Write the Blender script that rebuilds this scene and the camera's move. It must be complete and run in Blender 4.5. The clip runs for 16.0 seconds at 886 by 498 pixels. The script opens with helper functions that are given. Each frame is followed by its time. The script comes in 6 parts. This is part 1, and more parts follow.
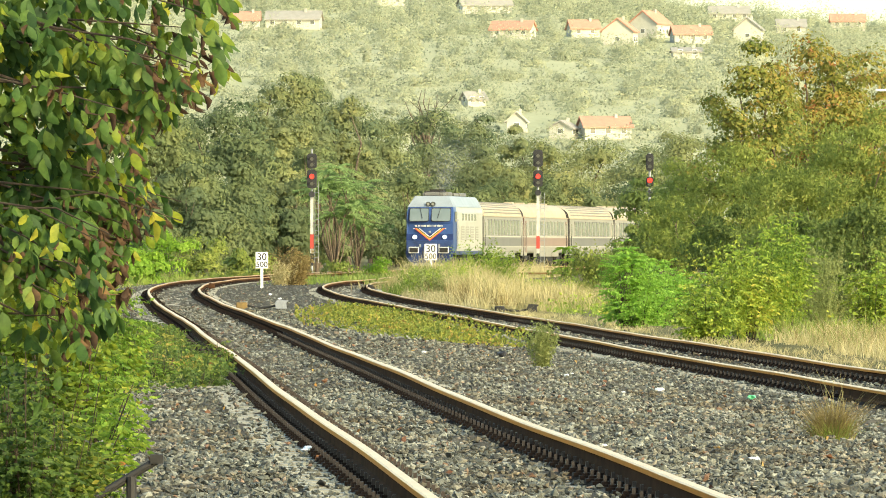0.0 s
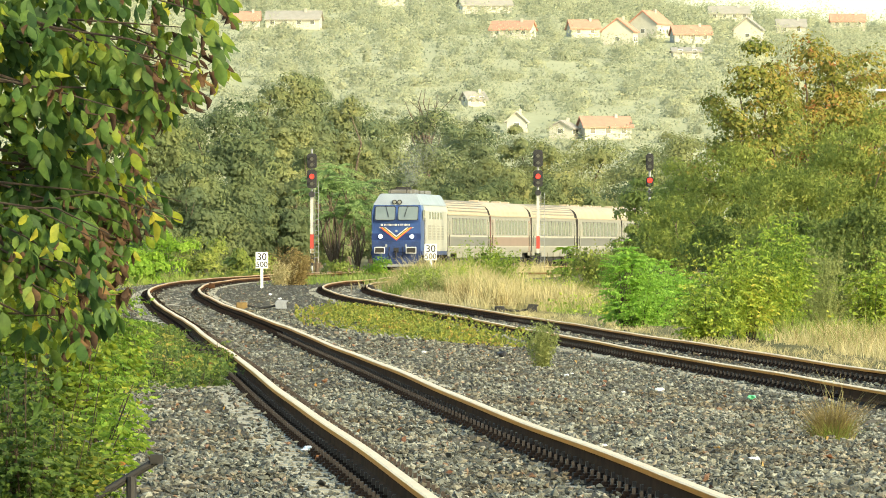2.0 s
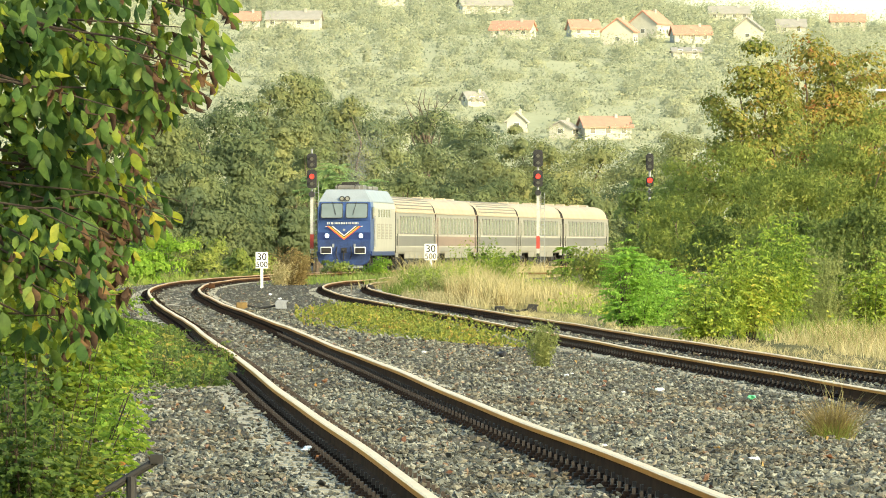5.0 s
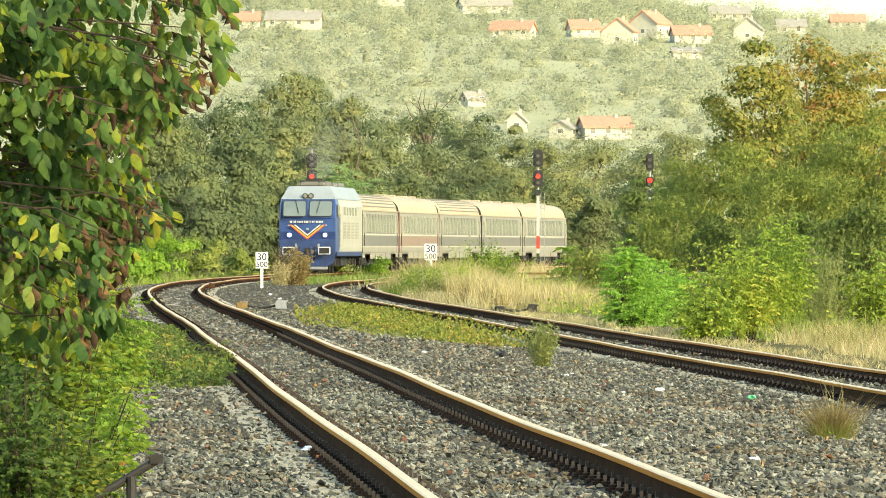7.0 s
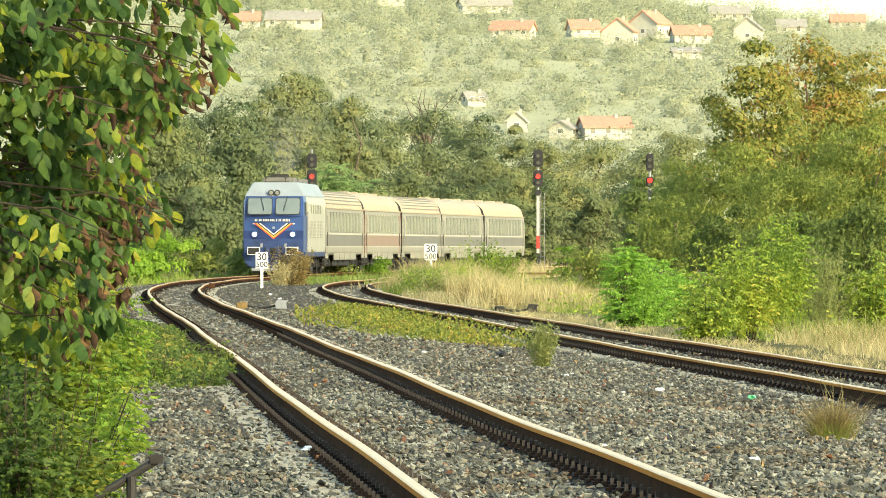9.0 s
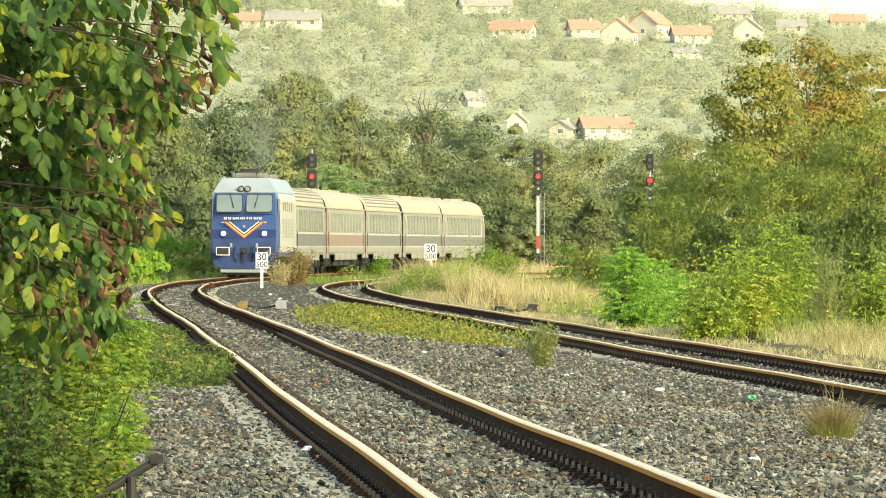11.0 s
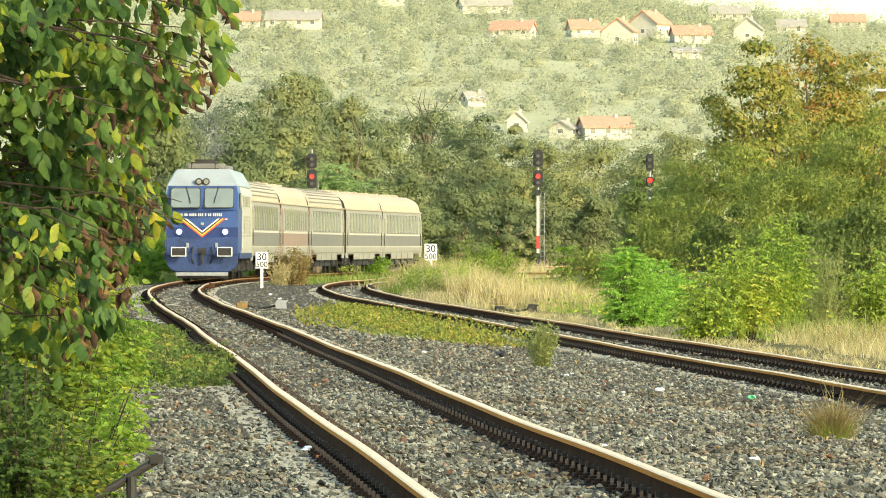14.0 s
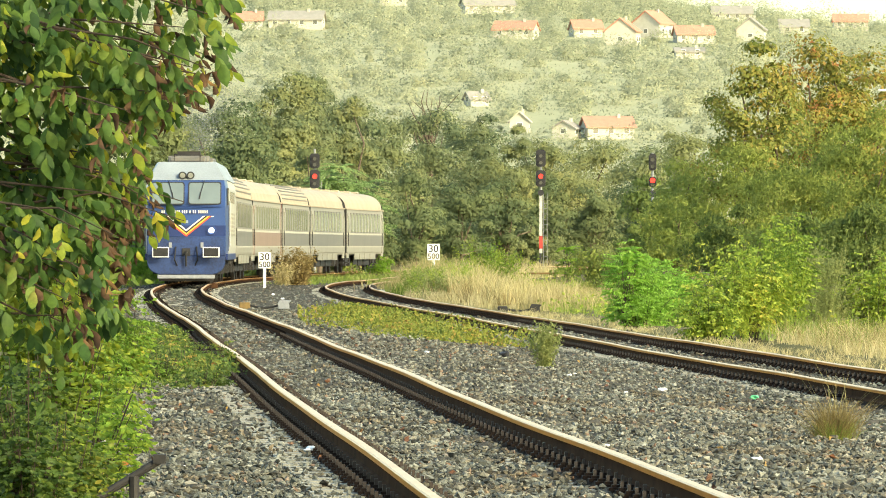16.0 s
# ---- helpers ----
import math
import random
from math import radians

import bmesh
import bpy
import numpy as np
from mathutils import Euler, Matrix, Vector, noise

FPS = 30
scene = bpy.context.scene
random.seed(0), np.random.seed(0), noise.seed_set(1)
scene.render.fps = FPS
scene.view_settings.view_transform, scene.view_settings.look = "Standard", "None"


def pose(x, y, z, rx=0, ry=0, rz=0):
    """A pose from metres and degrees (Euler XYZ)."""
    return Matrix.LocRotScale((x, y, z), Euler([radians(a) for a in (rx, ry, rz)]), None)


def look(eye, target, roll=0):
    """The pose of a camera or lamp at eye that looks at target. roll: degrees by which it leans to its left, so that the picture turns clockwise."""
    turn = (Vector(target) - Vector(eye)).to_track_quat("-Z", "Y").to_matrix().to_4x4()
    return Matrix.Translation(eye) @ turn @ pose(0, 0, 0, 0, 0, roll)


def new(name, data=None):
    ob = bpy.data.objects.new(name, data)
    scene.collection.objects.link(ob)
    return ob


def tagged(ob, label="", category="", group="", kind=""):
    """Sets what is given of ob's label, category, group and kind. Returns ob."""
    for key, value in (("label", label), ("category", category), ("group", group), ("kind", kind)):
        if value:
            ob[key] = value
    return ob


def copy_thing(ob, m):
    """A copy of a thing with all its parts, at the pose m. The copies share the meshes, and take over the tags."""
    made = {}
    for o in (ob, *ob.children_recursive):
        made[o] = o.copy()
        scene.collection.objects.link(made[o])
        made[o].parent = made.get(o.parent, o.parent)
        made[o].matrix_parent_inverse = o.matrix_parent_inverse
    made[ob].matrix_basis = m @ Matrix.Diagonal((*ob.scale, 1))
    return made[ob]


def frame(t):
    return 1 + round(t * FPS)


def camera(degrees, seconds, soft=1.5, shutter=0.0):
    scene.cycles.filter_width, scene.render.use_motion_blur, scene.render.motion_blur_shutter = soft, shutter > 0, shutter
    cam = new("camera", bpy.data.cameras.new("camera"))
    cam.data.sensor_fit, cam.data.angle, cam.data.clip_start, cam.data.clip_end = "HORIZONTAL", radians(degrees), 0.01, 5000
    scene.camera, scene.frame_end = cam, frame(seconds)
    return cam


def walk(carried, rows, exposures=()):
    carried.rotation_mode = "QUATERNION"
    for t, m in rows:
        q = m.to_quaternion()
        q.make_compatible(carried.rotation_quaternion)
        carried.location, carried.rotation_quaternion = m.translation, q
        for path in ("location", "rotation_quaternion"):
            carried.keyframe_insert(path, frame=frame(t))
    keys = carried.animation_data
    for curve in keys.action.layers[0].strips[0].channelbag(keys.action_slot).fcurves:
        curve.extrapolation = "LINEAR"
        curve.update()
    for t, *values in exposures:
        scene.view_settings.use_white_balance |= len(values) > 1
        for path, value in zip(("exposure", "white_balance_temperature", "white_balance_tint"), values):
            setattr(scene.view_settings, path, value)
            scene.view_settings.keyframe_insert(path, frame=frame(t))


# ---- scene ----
cam = camera(6.503, 16.0, soft=1.0)
EYE = (0.0, 0.0, 1.30)
AHEAD = (0.0, 100.0, 1.271)
NUDGED = (-0.036, 100.0, 1.271)
walk(cam, [(0.0, look(EYE, AHEAD)), (15.6, look(EYE, AHEAD)), (15.85, look(EYE, AHEAD)),
           (16.0, look(EYE, NUDGED))], exposures=[(0.0, 1.55, 7300, -4), (16.0, 1.55, 7300, -4)])

# ---- world and sun ----
SUN_TO = Vector((0.62, -0.66, 0.41)).normalized()
world = bpy.data.worlds.new("world")
scene.world = world
world.use_nodes = True
wn = world.node_tree.nodes
wl = world.node_tree.links
sky = wn.new("ShaderNodeTexSky")
sky.sky_type = "NISHITA"
sky.sun_disc = False
sky.sun_elevation = math.asin(SUN_TO.z)
sky.sun_rotation = math.atan2(SUN_TO.x, SUN_TO.y)
sky.air_density, sky.dust_density, sky.ozone_density = 1.0, 1.6, 1.0
wl.new(sky.outputs[0], wn["Background"].inputs[0])
wn["Background"].inputs[1].default_value = 0.15
sun_data = bpy.data.lights.new("sun", "SUN")
sun_data.energy, sun_data.angle, sun_data.color = 2.2, radians(8.0), (1.0, 0.86, 0.66)
sun = new("sun", sun_data)
sun.matrix_world = look((SUN_TO.x * 100, SUN_TO.y * 100, SUN_TO.z * 100), (0, 0, 0))


# ---- materials ----
def nodes_of(name):
    m = bpy.data.materials.new(name)
    m.use_nodes = True
    return m, m.node_tree.nodes, m.node_tree.links, m.node_tree.nodes["Principled BSDF"]


def ramp(n, stops):
    r = n.new("ShaderNodeValToRGB")
    e = r.color_ramp.elements
    while len(e) < len(stops):
        e.new(0.5)
    for el, (p, c) in zip(e, stops):
        el.position, el.color = p, (*c, 1)
    return r


def surface(name, base, dark, rough=0.6, metal=0.0, scale=4.0, fine=60.0, bump=0.2, dist=0.01, spec=0.4):
    """Paint, metal, wood or soil: two scales of blotches and a fine relief."""
    m, n, l, b = nodes_of(name)
    tc = n.new("ShaderNodeTexCoord")
    a, f = n.new("ShaderNodeTexNoise"), n.new("ShaderNodeTexNoise")
    a.inputs["Scale"].default_value, f.inputs["Scale"].default_value = scale, fine
    a.inputs["Detail"].default_value = 6
    mix = n.new("ShaderNodeMath")
    mix.operation = "MULTIPLY_ADD"
    mix.inputs[1].default_value = 0.4
    l.new(tc.outputs["Object"], a.inputs["Vector"])
    l.new(tc.outputs["Object"], f.inputs["Vector"])
    l.new(f.outputs["Fac"], mix.inputs[0])
    half = n.new("ShaderNodeMath")
    half.operation = "MULTIPLY"
    half.inputs[1].default_value = 0.6
    l.new(a.outputs["Fac"], half.inputs[0])
    l.new(half.outputs[0], mix.inputs[2])
    r = ramp(n, [(0.33, dark), (0.62, base)])
    l.new(mix.outputs[0], r.inputs[0])
    l.new(r.outputs[0], b.inputs["Base Color"])
    b.inputs["Roughness"].default_value, b.inputs["Metallic"].default_value = rough, metal
    b.inputs["Specular IOR Level"].default_value = spec
    bp = n.new("ShaderNodeBump")
    bp.inputs["Strength"].default_value, bp.inputs["Distance"].default_value = bump, dist
    l.new(mix.outputs[0], bp.inputs["Height"])
    l.new(bp.outputs[0], b.inputs["Normal"])
    return m


def foliage(name, stops, rough=0.55, through_light=0.35, patches=0.35, single=0.55, mottling=45.0):
    """Leaves that differ one by one and let some light through."""
    m, n, l, b = nodes_of(name)
    geo = n.new("ShaderNodeNewGeometry")
    tc = n.new("ShaderNodeTexCoord")
    big = n.new("ShaderNodeTexNoise")
    big.inputs["Scale"].default_value = patches
    l.new(tc.outputs["Object"], big.inputs["Vector"])
    add = n.new("ShaderNodeMath")
    add.operation = "MULTIPLY_ADD"
    add.inputs[1].default_value = single
    l.new(geo.outputs["Random Per Island"], add.inputs[0])
    sc = n.new("ShaderNodeMath")
    sc.operation = "MULTIPLY_ADD"
    sc.inputs[1].default_value, sc.inputs[2].default_value = 1.3, -0.57
    l.new(big.outputs["Fac"], sc.inputs[0])
    own = n.new("ShaderNodeObjectInfo")
    tree = n.new("ShaderNodeMath")
    tree.operation = "MULTIPLY_ADD"
    tree.inputs[1].default_value = 0.30
    l.new(own.outputs["Random"], tree.inputs[0])
    l.new(sc.outputs[0], tree.inputs[2])
    l.new(tree.outputs[0], add.inputs[2])
    r = ramp(n, stops)
    l.new(add.outputs[0], r.inputs[0])
    spots = n.new("ShaderNodeTexNoise")
    spots.inputs["Scale"].default_value, spots.inputs["Detail"].default_value = mottling, 3
    l.new(tc.outputs["Object"], spots.inputs["Vector"])
    mottle = n.new("ShaderNodeMixRGB")
    mottle.blend_type, mottle.inputs[0].default_value = "OVERLAY", 0.45
    l.new(r.outputs[0], mottle.inputs[1])
    l.new(spots.outputs["Fac"], mottle.inputs[2])
    l.new(mottle.outputs[0], b.inputs["Base Color"])
    b.inputs["Roughness"].default_value = rough
    b.inputs["Specular IOR Level"].default_value = 0.3
    t = n.new("ShaderNodeBsdfTranslucent")
    l.new(mottle.outputs[0], t.inputs["Color"])
    mx = n.new("ShaderNodeMixShader")
    mx.inputs[0].default_value = through_light
    out = n["Material Output"]
    l.new(b.outputs[0], mx.inputs[1])
    l.new(t.outputs[0], mx.inputs[2])
    l.new(mx.outputs[0], out.inputs["Surface"])
    return m


def islands(name, stops, rough=0.85, bump=0.5):
    """Loose pieces that differ one by one, with a rough skin."""
    m, n, l, b = nodes_of(name)
    geo = n.new("ShaderNodeNewGeometry")
    r = ramp(n, stops)
    l.new(geo.outputs["Random Per Island"], r.inputs[0])
    tc = n.new("ShaderNodeTexCoord")
    f = n.new("ShaderNodeTexNoise")
    f.inputs["Scale"].default_value, f.inputs["Detail"].default_value = 45.0, 4
    l.new(tc.outputs["Object"], f.inputs["Vector"])
    mul = n.new("ShaderNodeMixRGB")
    mul.blend_type, mul.inputs[0].default_value = "OVERLAY", 0.5
    l.new(r.outputs[0], mul.inputs[1])
    l.new(f.outputs["Fac"], mul.inputs[2])
    wide = n.new("ShaderNodeTexNoise")
    wide.inputs["Scale"].default_value, wide.inputs["Detail"].default_value = 0.55, 3
    l.new(tc.outputs["Object"], wide.inputs["Vector"])
    dust = ramp(n, [(0.36, (1.0, 0.80, 0.60)), (0.50, (1.12, 1.13, 1.10)), (0.68, (1.5, 1.5, 1.46))])
    l.new(wide.outputs["Fac"], dust.inputs[0])
    dusty = n.new("ShaderNodeMixRGB")
    dusty.blend_type, dusty.inputs[0].default_value = "MULTIPLY", 1.0
    l.new(mul.outputs[0], dusty.inputs[1])
    l.new(dust.outputs[0], dusty.inputs[2])
    l.new(dusty.outputs[0], b.inputs["Base Color"])
    b.inputs["Roughness"].default_value = rough
    bp = n.new("ShaderNodeBump")
    bp.inputs["Strength"].default_value, bp.inputs["Distance"].default_value = bump, 0.01
    l.new(f.outputs["Fac"], bp.inputs["Height"])
    l.new(bp.outputs[0], b.inputs["Normal"])
    return m


def glowing(name, colour, strength):
    m, n, l, b = nodes_of(name)
    b.inputs["Base Color"].default_value = (*colour, 1)
    b.inputs["Emission Color"].default_value = (*colour, 1)
    b.inputs["Emission Strength"].default_value = strength
    return m


M = dict(
    soil=surface("dry_soil", (0.17, 0.145, 0.075), (0.085, 0.09, 0.035), 0.95, scale=0.5, fine=9, bump=0.6, dist=0.05, spec=0.03),
    gravel=surface("packed_gravel", (0.095, 0.088, 0.072), (0.030, 0.027, 0.022), 0.95, scale=3.0, fine=28, bump=1.0, dist=0.04, spec=0.05),
    stone=islands("broken_stone", [(0.0, (0.022, 0.023, 0.020)), (0.35, (0.066, 0.069, 0.057)), (0.72, (0.122, 0.124, 0.104)), (0.95, (0.20, 0.20, 0.172)), (1.0, (0.12, 0.066, 0.04))]),
    rail_top=surface("polished_rail_steel", (0.82, 0.54, 0.35), (0.62, 0.38, 0.22), 0.34, 0.45, 2.0, 30, 0.08, 0.002, 0.25),
    clip=surface("oily_dark_iron", (0.020, 0.013, 0.010), (0.008, 0.006, 0.005), 0.85, 0.0, 9, 60, 0.3, 0.004, 0.1),
    # Rust and grease beside the rails, the shadow there darkened into the colour
    stain=surface("rusty_shaded_grit", (0.030, 0.021, 0.015), (0.010, 0.007, 0.006), 0.95, scale=6.0, fine=40, bump=1.0, dist=0.03, spec=0.03),
    rail_edge=surface("golden_brown_rail_edge", (0.55, 0.26, 0.09), (0.38, 0.17, 0.055), 0.36, 0.9, 3.0, 40, 0.1, 0.002, 0.4),
    rust=surface("rusty_rail_steel", (0.072, 0.036, 0.019), (0.036, 0.019, 0.011), 0.95, 0.0, 3.0, 60, 0.4, 0.004, 0.02),
    concrete=surface("grey_concrete", (0.33, 0.32, 0.27), (0.19, 0.185, 0.15), 0.9, scale=5, fine=70, bump=0.4),
    blue=surface("blue_loco_paint", (0.030, 0.066, 0.200), (0.023, 0.050, 0.155), 0.33, scale=1.2, fine=25, bump=0.05),
    deep_blue=surface("dark_blue_paint", (0.010, 0.027, 0.118), (0.006, 0.017, 0.080), 0.45, scale=1.5, fine=25, bump=0.08),
    # Lower front blue, dark from grime and from shade put into the colour
    shaded_grimy_blue=surface("shaded_grimy_blue_paint", (0.019, 0.044, 0.145), (0.007, 0.014, 0.045), 0.5, scale=1.6, fine=14, bump=0.1),
    pale_roof=surface("pale_grey_blue_paint", (0.265, 0.30, 0.325), (0.20, 0.226, 0.245), 0.5, scale=1.0, fine=20, bump=0.06),
    cream=surface("cream_white_paint", (0.38, 0.37, 0.315), (0.30, 0.29, 0.245), 0.42, scale=0.8, fine=15, bump=0.06),
    coach_light=surface("light_grey_coach_paint", (0.255, 0.240, 0.195), (0.205, 0.192, 0.155), 0.45, scale=0.6, fine=15, bump=0.06),
    coach_grey=surface("mid_grey_coach_paint", (0.155, 0.147, 0.128), (0.12, 0.114, 0.10), 0.5, scale=0.6, fine=15, bump=0.06),
    coach_pink=surface("faded_red_coach_paint", (0.235, 0.165, 0.125), (0.195, 0.135, 0.105), 0.5, scale=0.6, fine=15, bump=0.06),
    coach_red=surface("dull_red_paint", (0.13, 0.055, 0.043), (0.085, 0.036, 0.03), 0.5),
    coach_roof=surface("dusty_cream_roof_paint", (0.405, 0.335, 0.235), (0.32, 0.262, 0.182), 0.6, scale=0.7, fine=12, bump=0.08),
    stripe_white=surface("white_line_paint", (0.60, 0.59, 0.54), (0.48, 0.47, 0.42), 0.5),
    worn_white=surface("worn_white_mast_paint", (0.47, 0.46, 0.42), (0.27, 0.265, 0.245), 0.6, scale=3, fine=18),
    coach_line=surface("dusty_pale_line_paint", (0.46, 0.44, 0.37), (0.35, 0.335, 0.28), 0.55),
    stripe_yellow=surface("yellow_line_paint", (0.66, 0.36, 0.05), (0.52, 0.28, 0.04), 0.5),
    stripe_red=surface("red_line_paint", (0.62, 0.06, 0.04), (0.48, 0.05, 0.03), 0.5),
    dark=surface("sooty_black_metal", (0.030, 0.028, 0.026), (0.014, 0.013, 0.012), 0.7, 0.2, 4, 40, 0.3),
    rubber=surface("black_rubber", (0.02, 0.02, 0.02), (0.012, 0.012, 0.012), 0.8),
    # Both glass colours are lightened in the base to stand for reflected sky
    glass=surface("sky_toned_glass", (0.13, 0.135, 0.12), (0.10, 0.105, 0.095), 0.12, spec=0.9, bump=0.0),
    windscreen=surface("pale_reflecting_windscreen", (0.145, 0.175, 0.17), (0.12, 0.148, 0.145), 0.08, scale=0.8, fine=3, spec=0.8, bump=0.0),
    steel=surface("grey_galvanised_steel", (0.30, 0.31, 0.32), (0.20, 0.21, 0.22), 0.5, 0.4, 6, 50, 0.15),
    white=surface("weathered_white_paint", (0.78, 0.78, 0.76), (0.60, 0.60, 0.57), 0.6, scale=5, fine=40),
    red=surface("faded_red_paint", (0.38, 0.045, 0.032), (0.27, 0.032, 0.025), 0.6, scale=5, fine=40),
    yellow_box=surface("dirty_yellow_paint", (0.19, 0.12, 0.035), (0.10, 0.065, 0.025), 0.6, scale=8),
    black=surface("matt_black_paint", (0.018, 0.018, 0.020), (0.010, 0.010, 0.011), 0.6),
    red_glow=glowing("red_signal_light", (1.0, 0.035, 0.025), 1.0),
    lamp_glow=glowing("headlight", (1.0, 0.93, 0.76), 16.0),
    twig=surface("dark_brown_twig", (0.060, 0.042, 0.028), (0.028, 0.020, 0.014), 0.9, scale=12, fine=80, bump=0.5),
    bark=surface("grey_brown_bark", (0.16, 0.12, 0.085), (0.06, 0.045, 0.03), 0.95, scale=7, fine=50, bump=0.8, dist=0.02),
    walnut=foliage("walnut_leaf", [(0.0, (0.021, 0.052, 0.014)), (0.40, (0.046, 0.095, 0.018)), (0.70, (0.086, 0.145, 0.022)), (0.9, (0.125, 0.175, 0.027)), (1.0, (0.18, 0.18, 0.032))], 0.62, 0.36, 2.2),
    bright=foliage("bright_green_leaf", [(0.0, (0.15, 0.27, 0.03)), (0.5, (0.24, 0.40, 0.045)), (1.0, (0.36, 0.48, 0.07))], 0.55, 0.6),
    pale_frond=foliage("pale_green_frond", [(0.0, (0.15, 0.235, 0.085)), (0.5, (0.245, 0.345, 0.125)), (1.0, (0.36, 0.45, 0.18))], 0.6, 0.5),
    fern=foliage("fresh_green_leaflet", [(0.0, (0.17, 0.32, 0.045)), (0.5, (0.28, 0.47, 0.075)), (1.0, (0.40, 0.57, 0.11))], 0.5, 0.6),
    elder=foliage("elder_leaf", [(0.0, (0.028, 0.056, 0.011)), (0.45, (0.066, 0.112, 0.017)), (0.8, (0.14, 0.18, 0.024)), (0.95, (0.27, 0.24, 0.035)), (1.0, (0.34, 0.13, 0.03))], 0.6, 0.42, 1.5),
    elder_light=foliage("light_elder_leaf", [(0.0, (0.085, 0.165, 0.022)), (0.5, (0.165, 0.27, 0.034)), (0.9, (0.27, 0.35, 0.047)), (1.0, (0.40, 0.30, 0.045))], 0.6, 0.5, 1.5),
    deep_bush=foliage("dark_green_bush_leaf", [(0.0, (0.105, 0.150, 0.046)), (0.5, (0.195, 0.25, 0.066)), (1.0, (0.32, 0.345, 0.095))], 0.65, 0.55, 0.6),
    hedge=foliage("yellow_green_leaf", [(0.0, (0.10, 0.175, 0.028)), (0.45, (0.235, 0.325, 0.045)), (0.85, (0.40, 0.44, 0.07)), (1.0, (0.48, 0.42, 0.08))], 0.5, 0.45, 0.9),
    # Yellower, brighter copy of the walnut leaf, with sunlight put into the colour
    sunlit_yellow_leaf=foliage("sunlight_toned_leaf", [(0.0, (0.060, 0.108, 0.016)), (0.4, (0.135, 0.20, 0.022)), (0.75, (0.24, 0.285, 0.028)), (1.0, (0.37, 0.33, 0.038))], 0.55, 0.5, 2.0),
    soot=surface("thin_diesel_soot", (0.22, 0.235, 0.245), (0.17, 0.18, 0.19), 0.95, spec=0.0, bump=0.0),
    bolt=surface("worn_bolt_head", (0.036, 0.025, 0.019), (0.012, 0.009, 0.007), 0.5, 0.3, 9, 60, 0.2, 0.003, 0.5),
    lens_grey=surface("unlit_lamp_glass", (0.20, 0.21, 0.19), (0.12, 0.125, 0.11), 0.15, spec=0.8, bump=0.0),
    dry_walnut=foliage("dry_walnut_leaf", [(0.0, (0.026, 0.015, 0.009)), (0.5, (0.060, 0.033, 0.017)), (0.85, (0.105, 0.058, 0.026)), (1.0, (0.22, 0.13, 0.04))], 0.85, 0.2),
    # Wood leaf, lightened and blued so that its colour carries the haze
    wood=foliage("hazed_wood_leaf", [(0.0, (0.150, 0.192, 0.104)), (0.42, (0.265, 0.285, 0.122)), (0.8, (0.375, 0.345, 0.13)), (1.0, (0.46, 0.35, 0.135))], 0.7, 0.5, 0.42, 0.14, 1.5),
    # Darker copy of wood: the wood's shade and haze are in the colour
    wood_dark=foliage("shade_toned_leaf", [(0.0, (0.120, 0.160, 0.080)), (0.55, (0.215, 0.245, 0.098)), (1.0, (0.32, 0.31, 0.11))], 0.7, 0.5, 0.42, 0.14, 1.5),
    autumn=foliage("turning_leaf", [(0.0, (0.14, 0.18, 0.042)), (0.45, (0.255, 0.26, 0.055)), (0.72, (0.36, 0.285, 0.07)), (0.92, (0.37, 0.20, 0.06)), (1.0, (0.28, 0.12, 0.05))], 0.6, 0.5, 0.6),
    willow=foliage("olive_leaf", [(0.0, (0.17, 0.22, 0.055)), (0.5, (0.285, 0.335, 0.075)), (1.0, (0.42, 0.43, 0.11))], 0.6, 0.55, 0.6),
    weed=foliage("low_weed_leaf", [(0.0, (0.036, 0.070, 0.018)), (0.5, (0.088, 0.135, 0.027)), (0.85, (0.18, 0.20, 0.038)), (0.97, (0.32, 0.26, 0.045)), (1.0, (0.24, 0.12, 0.04))], 0.65, 0.4, 0.7),
    # Brighter copy of weed, sunshine put into its yellow-green
    sunny_weed=foliage("sunlit_weed_leaf", [(0.0, (0.065, 0.10, 0.022)), (0.45, (0.155, 0.19, 0.033)), (0.8, (0.27, 0.265, 0.045)), (1.0, (0.34, 0.22, 0.06))], 0.6, 0.42, 0.5),
    straw=foliage("dry_grass_blade", [(0.0, (0.257, 0.238, 0.089)), (0.5, (0.46, 0.385, 0.19)), (1.0, (0.62, 0.53, 0.30))], 0.7, 0.4),
    brown=foliage("withered_weed", [(0.0, (0.14, 0.11, 0.04)), (0.5, (0.24, 0.18, 0.07)), (1.0, (0.32, 0.24, 0.10))], 0.7, 0.35),
    sage=foliage("grey_green_leaf", [(0.0, (0.15, 0.19, 0.065)), (0.6, (0.25, 0.285, 0.095)), (1.0, (0.40, 0.39, 0.16))], 0.7, 0.5),
    grass=foliage("green_grass_blade", [(0.0, (0.10, 0.16, 0.03)), (0.6, (0.20, 0.26, 0.05)), (1.0, (0.36, 0.34, 0.11))], 0.6, 0.4),
    # Distance haze is mixed into these two base colours, paler than leaf and grass
    far_leaf=foliage("hazed_hillside_leaf", [(0.0, (0.26, 0.285, 0.185)), (0.35, (0.35, 0.365, 0.235)), (0.7, (0.44, 0.435, 0.265)), (1.0, (0.54, 0.515, 0.285))], 0.9, 0.42, 0.10, 0.08, 0.5),
    hill=surface("hazed_hill_meadow", (0.405, 0.40, 0.25), (0.325, 0.335, 0.205), 0.95, scale=0.03, fine=0.5, bump=0.2, dist=0.5, spec=0.05),
    tile=surface("clay_roof_tile", (0.52, 0.255, 0.175), (0.42, 0.20, 0.14), 0.85, scale=0.8, fine=6),
